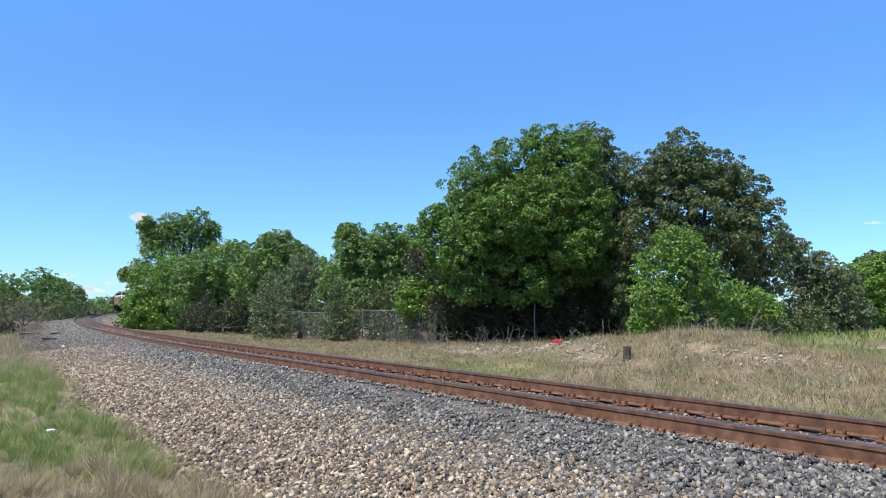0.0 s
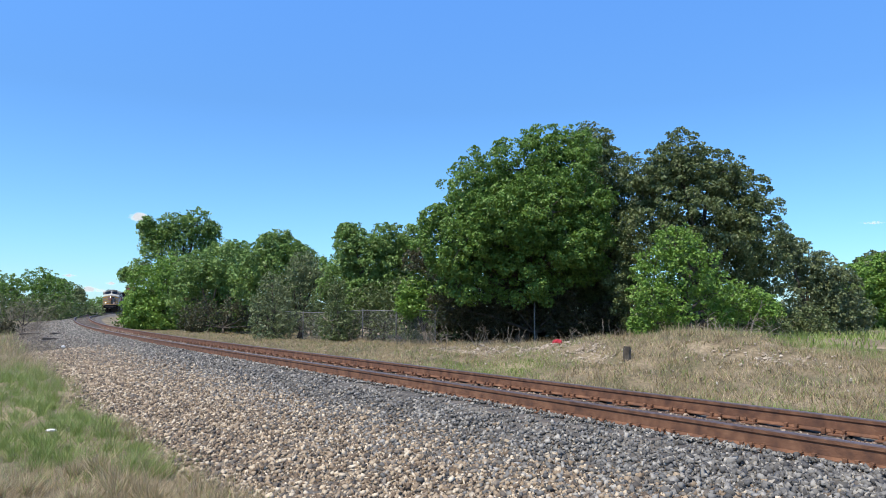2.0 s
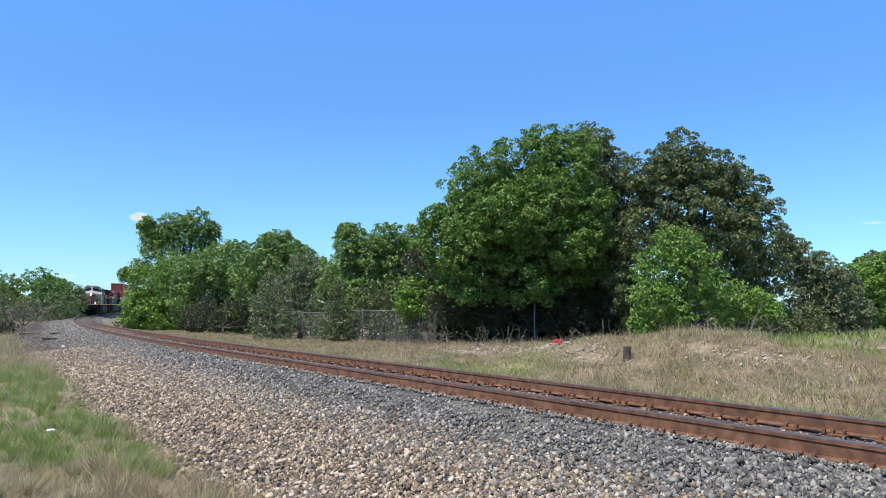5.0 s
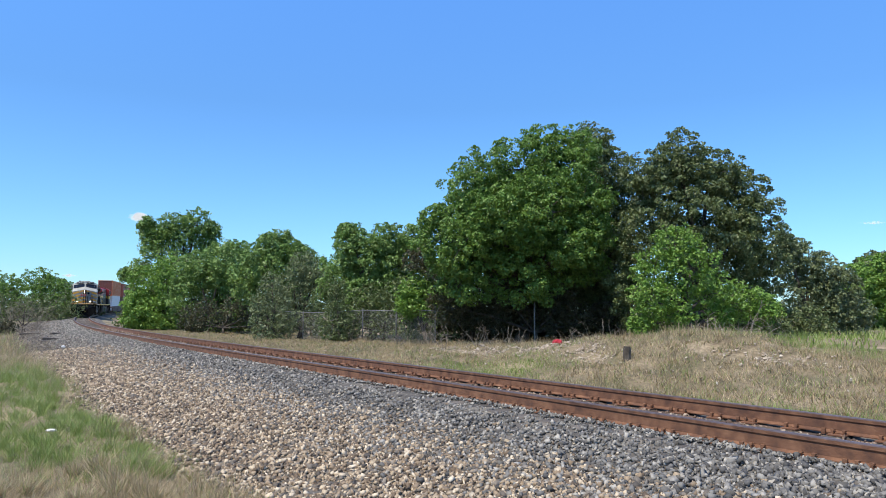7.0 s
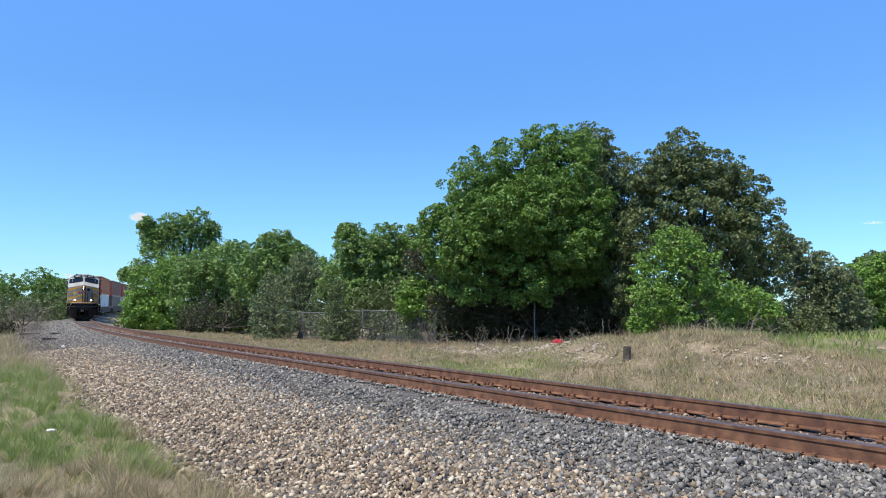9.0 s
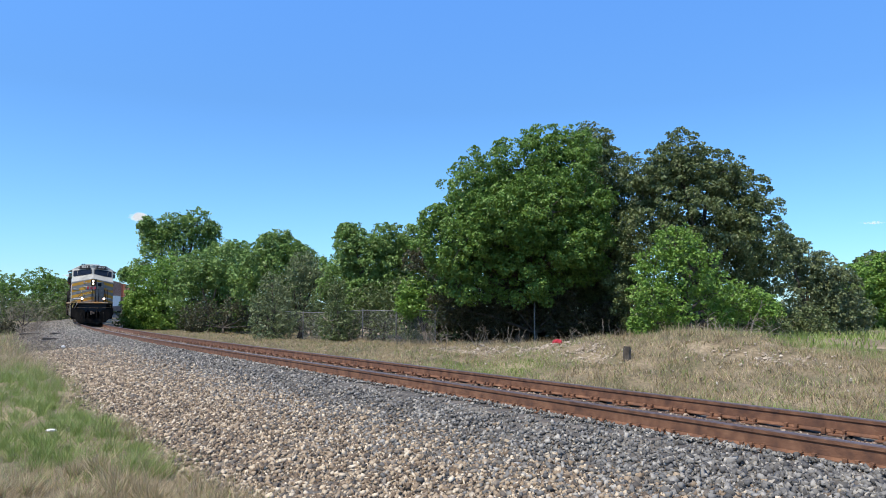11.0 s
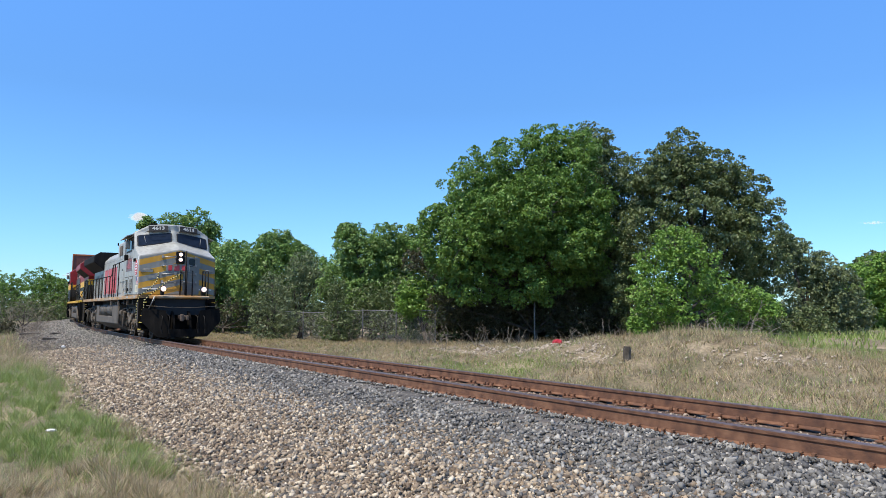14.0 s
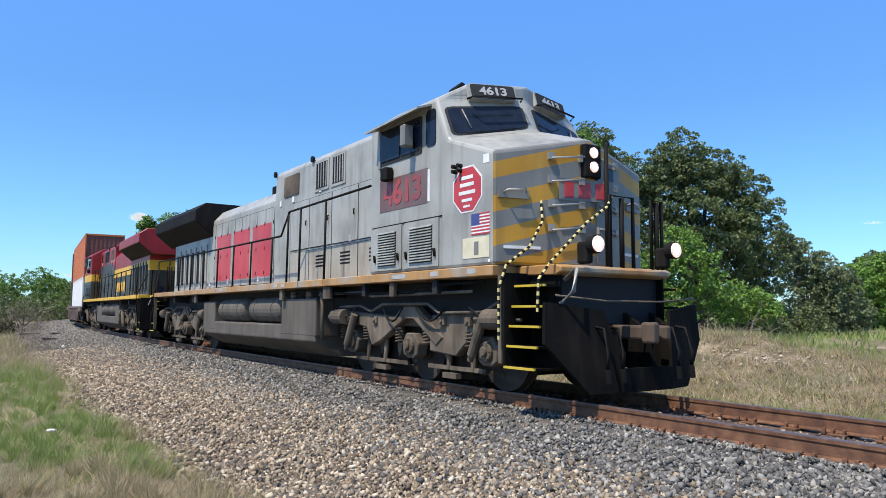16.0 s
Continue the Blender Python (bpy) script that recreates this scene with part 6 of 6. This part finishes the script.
        for s in (-1, 1):
            bm = bmesh.new()
            box(bm, -1.1, -0.92, s * 0.743 - 0.06, s * 0.743 + 0.06, 1.7, 1.98)
            bm.transform(m)
            bevelled(bm, 0.03, 2)
            dl = part("ditch_light", bm, BLACK, root, "round lit lamp on the front platform" if lead and e == 0 else "round lamp on the end platform")
            bm = bmesh.new()
            cyl(bm, (-0.9, s * 0.743, 1.934), (-0.79, s * 0.743, 1.934), 0.115, 20)
            bm.transform(m)
            part("lamp_rim", bm, BLACK, dl)
            bm = bmesh.new()
            cyl(bm, (-0.8, s * 0.743, 1.934), (-0.775, s * 0.743, 1.934), 0.1, 20)
            bm.transform(m)
            part("lens", bm, LENS if lead and e == 0 else GLASS, dl)
            bm = bmesh.new()
            cyl(bm, (-0.78, s * 0.743, 1.934), (-0.77, s * 0.743, 1.934), 0.05, 20)
            bm.transform(m)
            part("lamp", bm, LAMP if lead and e == 0 else GLASS, dl)
    pipe("centre_pole", [(-1.5, 0.2, 1.7), (-1.5, 0.2, 3.45)], 0.03, P["rail"], root)
    if lead:
        # black and yellow safety chains from the nose to the steps
        for pts in ([(-1.8, -0.75, 2.6), (-1.72, -0.8, 2.3), (-1.7, -1.05, 1.95), (-1.75, -1.4, 1.7), (-1.78, -1.5, 1.4), (-1.78, -1.5, 0.75)],
                    [(-1.22, 0.0, 2.66), (-1.22, -0.1, 2.5), (-1.22, -0.5, 2.25), (-1.22, -0.85, 1.95), (-1.22, -1.15, 1.7), (-1.22, -1.33, 1.5), (-1.22, -1.35, 1.1)]):
            fine = []
            for a, b in zip(pts, pts[1:]):
                a, b = Vector(a), Vector(b)
                n = max(1, round((b - a).length / 0.05))
                fine += [a.lerp(b, i / n) for i in range(n)]
            fine.append(Vector(pts[-1]))
            bm = bmesh.new()
            tube(bm, fine, [0.018] * len(fine), 6)
            for i, f in enumerate(bm.faces):
                f.material_index = (i // 6) % 2
            part("safety_chain", bm, [PALE_YELLOW, BLACK], root, "black and yellow safety chain")
    truck(-4.47, root, 1)
    truck(-17.97, root, -1)
    return root


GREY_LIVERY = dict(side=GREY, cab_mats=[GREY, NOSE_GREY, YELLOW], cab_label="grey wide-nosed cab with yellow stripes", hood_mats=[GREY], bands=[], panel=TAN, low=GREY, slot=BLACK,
                   roof=GREY, wing=BLACK, sill=SILL, sill_label="faded orange side sill", rail=BLACK, edge=SAFETY, mark=RED, mark_h=1.3, marks=[(1.95, 11.05, 15.6)], door_top=3.6)
RED_LIVERY = dict(side=BELLE_BLACK, cab_mats=[BELLE_BLACK, BELLE_YELLOW, BELLE_RED], cab_label="red, yellow and black cab", hood_mats=[BELLE_BLACK, BELLE_YELLOW, BELLE_RED], bands=[2.72, 3.12], panel=BELLE_BLACK, low=BELLE_BLACK, slot=BLACK,
                  roof=BELLE_RED, wing=BELLE_RED, sill=BELLE_YELLOW, sill_label="bright yellow side sill", rail=BLACK, edge=SAFETY, mark=BELLE_YELLOW, mark_h=0.45, marks=[(2.0, 11.4, 14.6)], door_top=2.68)


def container(label, mat, length, end_mat=None):
    """A ribbed steel shipping container with corner posts, rails and end doors."""
    root = tagged(new("shipping_container"), label, "shipping container", "stacked containers")
    h, w = 2.89, 1.22
    bm = bmesh.new()
    n = int(length / 0.28)
    for s in (-1, 1):
        prev = None
        for i in range(n * 4 + 1):
            x = -0.12 - (length - 0.24) * i / (n * 4)
            y = s * (w - 0.01 - (0.045 if i % 4 in (1, 2) else 0.0))
            cur = (bm.verts.new((x, y, 0.14)), bm.verts.new((x, y, h - 0.1)))
            if prev:
                bm.faces.new((prev[0], cur[0], cur[1], prev[1]))
            prev = cur
    part("corrugated_side", bm, mat, root)
    bm = bmesh.new()
    box(bm, -length + 0.1, -0.1, -w + 0.06, w - 0.06, 0.05, h - 0.03)
    for k in range(9):
        y = -1.05 + k * 0.2625
        box(bm, -0.11, -0.06, y - 0.06, y + 0.06, 0.15, h - 0.15)
        box(bm, -length + 0.06, -length + 0.11, y - 0.06, y + 0.06, 0.15, h - 0.15)
    part("end_wall", bm, end_mat or mat, root)
    bm = bmesh.new()
    for s in (-1, 1):
        for x in (-0.08, -length + 0.08):
            box(bm, x - 0.08, x + 0.08, s * w - 0.08 * (s > 0) - 0.0, s * w + 0.08 * (s < 0), 0, h)
        y0, y1 = sorted((s * w, s * (w - 0.08)))
        box(bm, -length + 0.16, -0.16, y0, y1, 0, 0.14)
        box(bm, -length + 0.16, -0.16, y0, y1, h - 0.1, h)
    for x in (-0.08, -length + 0.08):
        for z in (0.06, h - 0.06):
            box(bm, x - 0.06, x + 0.06, -w + 0.08, w - 0.08, z - 0.06, z + 0.06)
    part("corner_frame", bm, mat, root)
    return root


def well_car(label):
    root = tagged(new("well_car"), label, "railway wagon", "well cars")
    L = 21.6
    bm = bmesh.new()
    for s in (-1, 1):
        prism(bm, [(-2.6, 1.25), (-L + 2.6, 1.25), (-L + 3.1, 0.35), (-3.1, 0.35)], s * 1.36, s * 1.46)
        prism(bm, [(-2.6, 1.33), (-L + 2.6, 1.33), (-L + 2.6, 1.2), (-2.6, 1.2)], s * 1.3, s * 1.5)
        for k in range(10):
            x = -3.6 - k * 1.6
            box(bm, x - 0.05, x + 0.05, min(s * 1.46, s * 1.5), max(s * 1.46, s * 1.5), 0.36, 1.22)
    part("side_sill", bm, WELL, root)
    bm = bmesh.new()
    box(bm, -L + 2.8, -2.8, -1.36, 1.36, 0.36, 0.42)
    part("well_floor", bm, WELL, root)
    for x0, x1 in ((-2.75, -0.6), (-L + 0.6, -L + 2.75)):
        bm = bmesh.new()
        box(bm, x0, x1, -1.45, 1.45, 0.98, 1.3)
        box(bm, x0, x1, -0.4, 0.4, 0.65, 1.0)
        bevelled(bm, 0.03, 1)
        part("end_sill", bm, WELL, root)
    for x in (-0.6, -L + 0.6):
        bm = bmesh.new()
        e = 0.6 if x > -2 else -0.6
        box(bm, min(x, x + e), max(x, x + e), -0.11, 0.11, 0.76, 0.98)
        part("coupler", bm, DUSTY, root)
    for x in (-1.9, -L + 1.9):
        t = new("truck")
        t.parent, t.location = root, (x, 0, 0)
        for s in (-1, 1):
            bm = bmesh.new()
            prism(bm, [(-1.15, 0.62), (-0.95, 0.68), (-0.4, 0.74), (0.4, 0.74), (0.95, 0.68), (1.15, 0.62), (1.1, 0.42), (0.7, 0.42), (0.4, 0.22), (-0.4, 0.22), (-0.7, 0.42), (-1.1, 0.42)], s * 0.95, s * 1.08)
            bevelled(bm, 0.02, 1)
            part("side_frame", bm, DUSTY, t)
        for xx in (-0.9, 0.9):
            wheelset(xx, t)
    return root


lead = locomotive("grey wide-nosed diesel locomotive with yellow nose stripes, headlights lit", GREY_LIVERY, True)
second = locomotive("red, yellow and black diesel locomotive coupled backwards", RED_LIVERY, False)
cars = [(lead, 0.0, 22.3, 4.47, False), (second, 22.35, 22.3, 4.47, True)]
WAGON = well_car("brown-grey steel well car carrying stacked containers")
BOXES = dict(o=container("orange ribbed steel shipping container", ORANGE_BOX, 16.15, BROWN_BOX), b=container("brown ribbed steel shipping container", BROWN_BOX, 16.15),
             w=container("white ribbed steel shipping container", WHITE_BOX, 14.6), u=container("grey-brown ribbed steel shipping container", DULL_BOX, 14.6))
used = set()
for i, (low, high) in enumerate(("wo", "ub", "wb", "uo", "wo")):
    back = 44.75 + i * 21.7
    wagon = WAGON if i == 0 else copy_thing(WAGON, Matrix())
    if i:
        for t in wagon.children:
            for w in t.children:
                if w.name.startswith("wheelset"):
                    wheels.append((w, w.location.x))
    cars.append((wagon, back, 21.6, 1.9, False))
    for kind, z, off in ((low, 0.43, 3.5), (high, 3.33, 2.72)):
        bx = copy_thing(BOXES[kind], Matrix()) if kind in used else BOXES[kind]
        used.add(kind)
        cars.append((bx, back, 21.6, 1.9, (off, z)))


# ---- movement ----
def s_front(t):
    """Distance along the track of the leading truck's centre."""
    u = 16 - t
    return -0.7516 + 11.1338 * u - 0.10748 * u * u + 0.006134 * u ** 3


def car_pose(t, back, length, inset, extra):
    s = s_front(t) - 4.47 + back
    a, b = Vector(rail_point(s + inset)), Vector(rail_point(s + length - inset))
    d = (a - b).normalized()
    m = d.to_track_quat("X", "Z").to_matrix().to_4x4()
    m.translation = a + d * inset
    if extra is True:
        return m @ pose(-length, 0, 0, 0, 0, 180)
    if extra:
        return m @ pose(-extra[0], 0, extra[1])
    return m


def motions():
    for ob, back, length, inset, extra in cars:
        walk(ob, [(i * 0.5, car_pose(i * 0.5, back, length, inset, extra)) for i in range(33)])
    for w, x in wheels:
        root = w.parent.parent
        way = -1 if root is second else 1
        rows = []
        for f in range(0, 481):
            t = f / 30
            rows.append((t, pose(x, 0, 0.525, 0, way * math.degrees((s_front(0) - s_front(t)) / 0.525) % 360, 0)))
        if root in (lead, second):
            walk(w, rows)


motions()
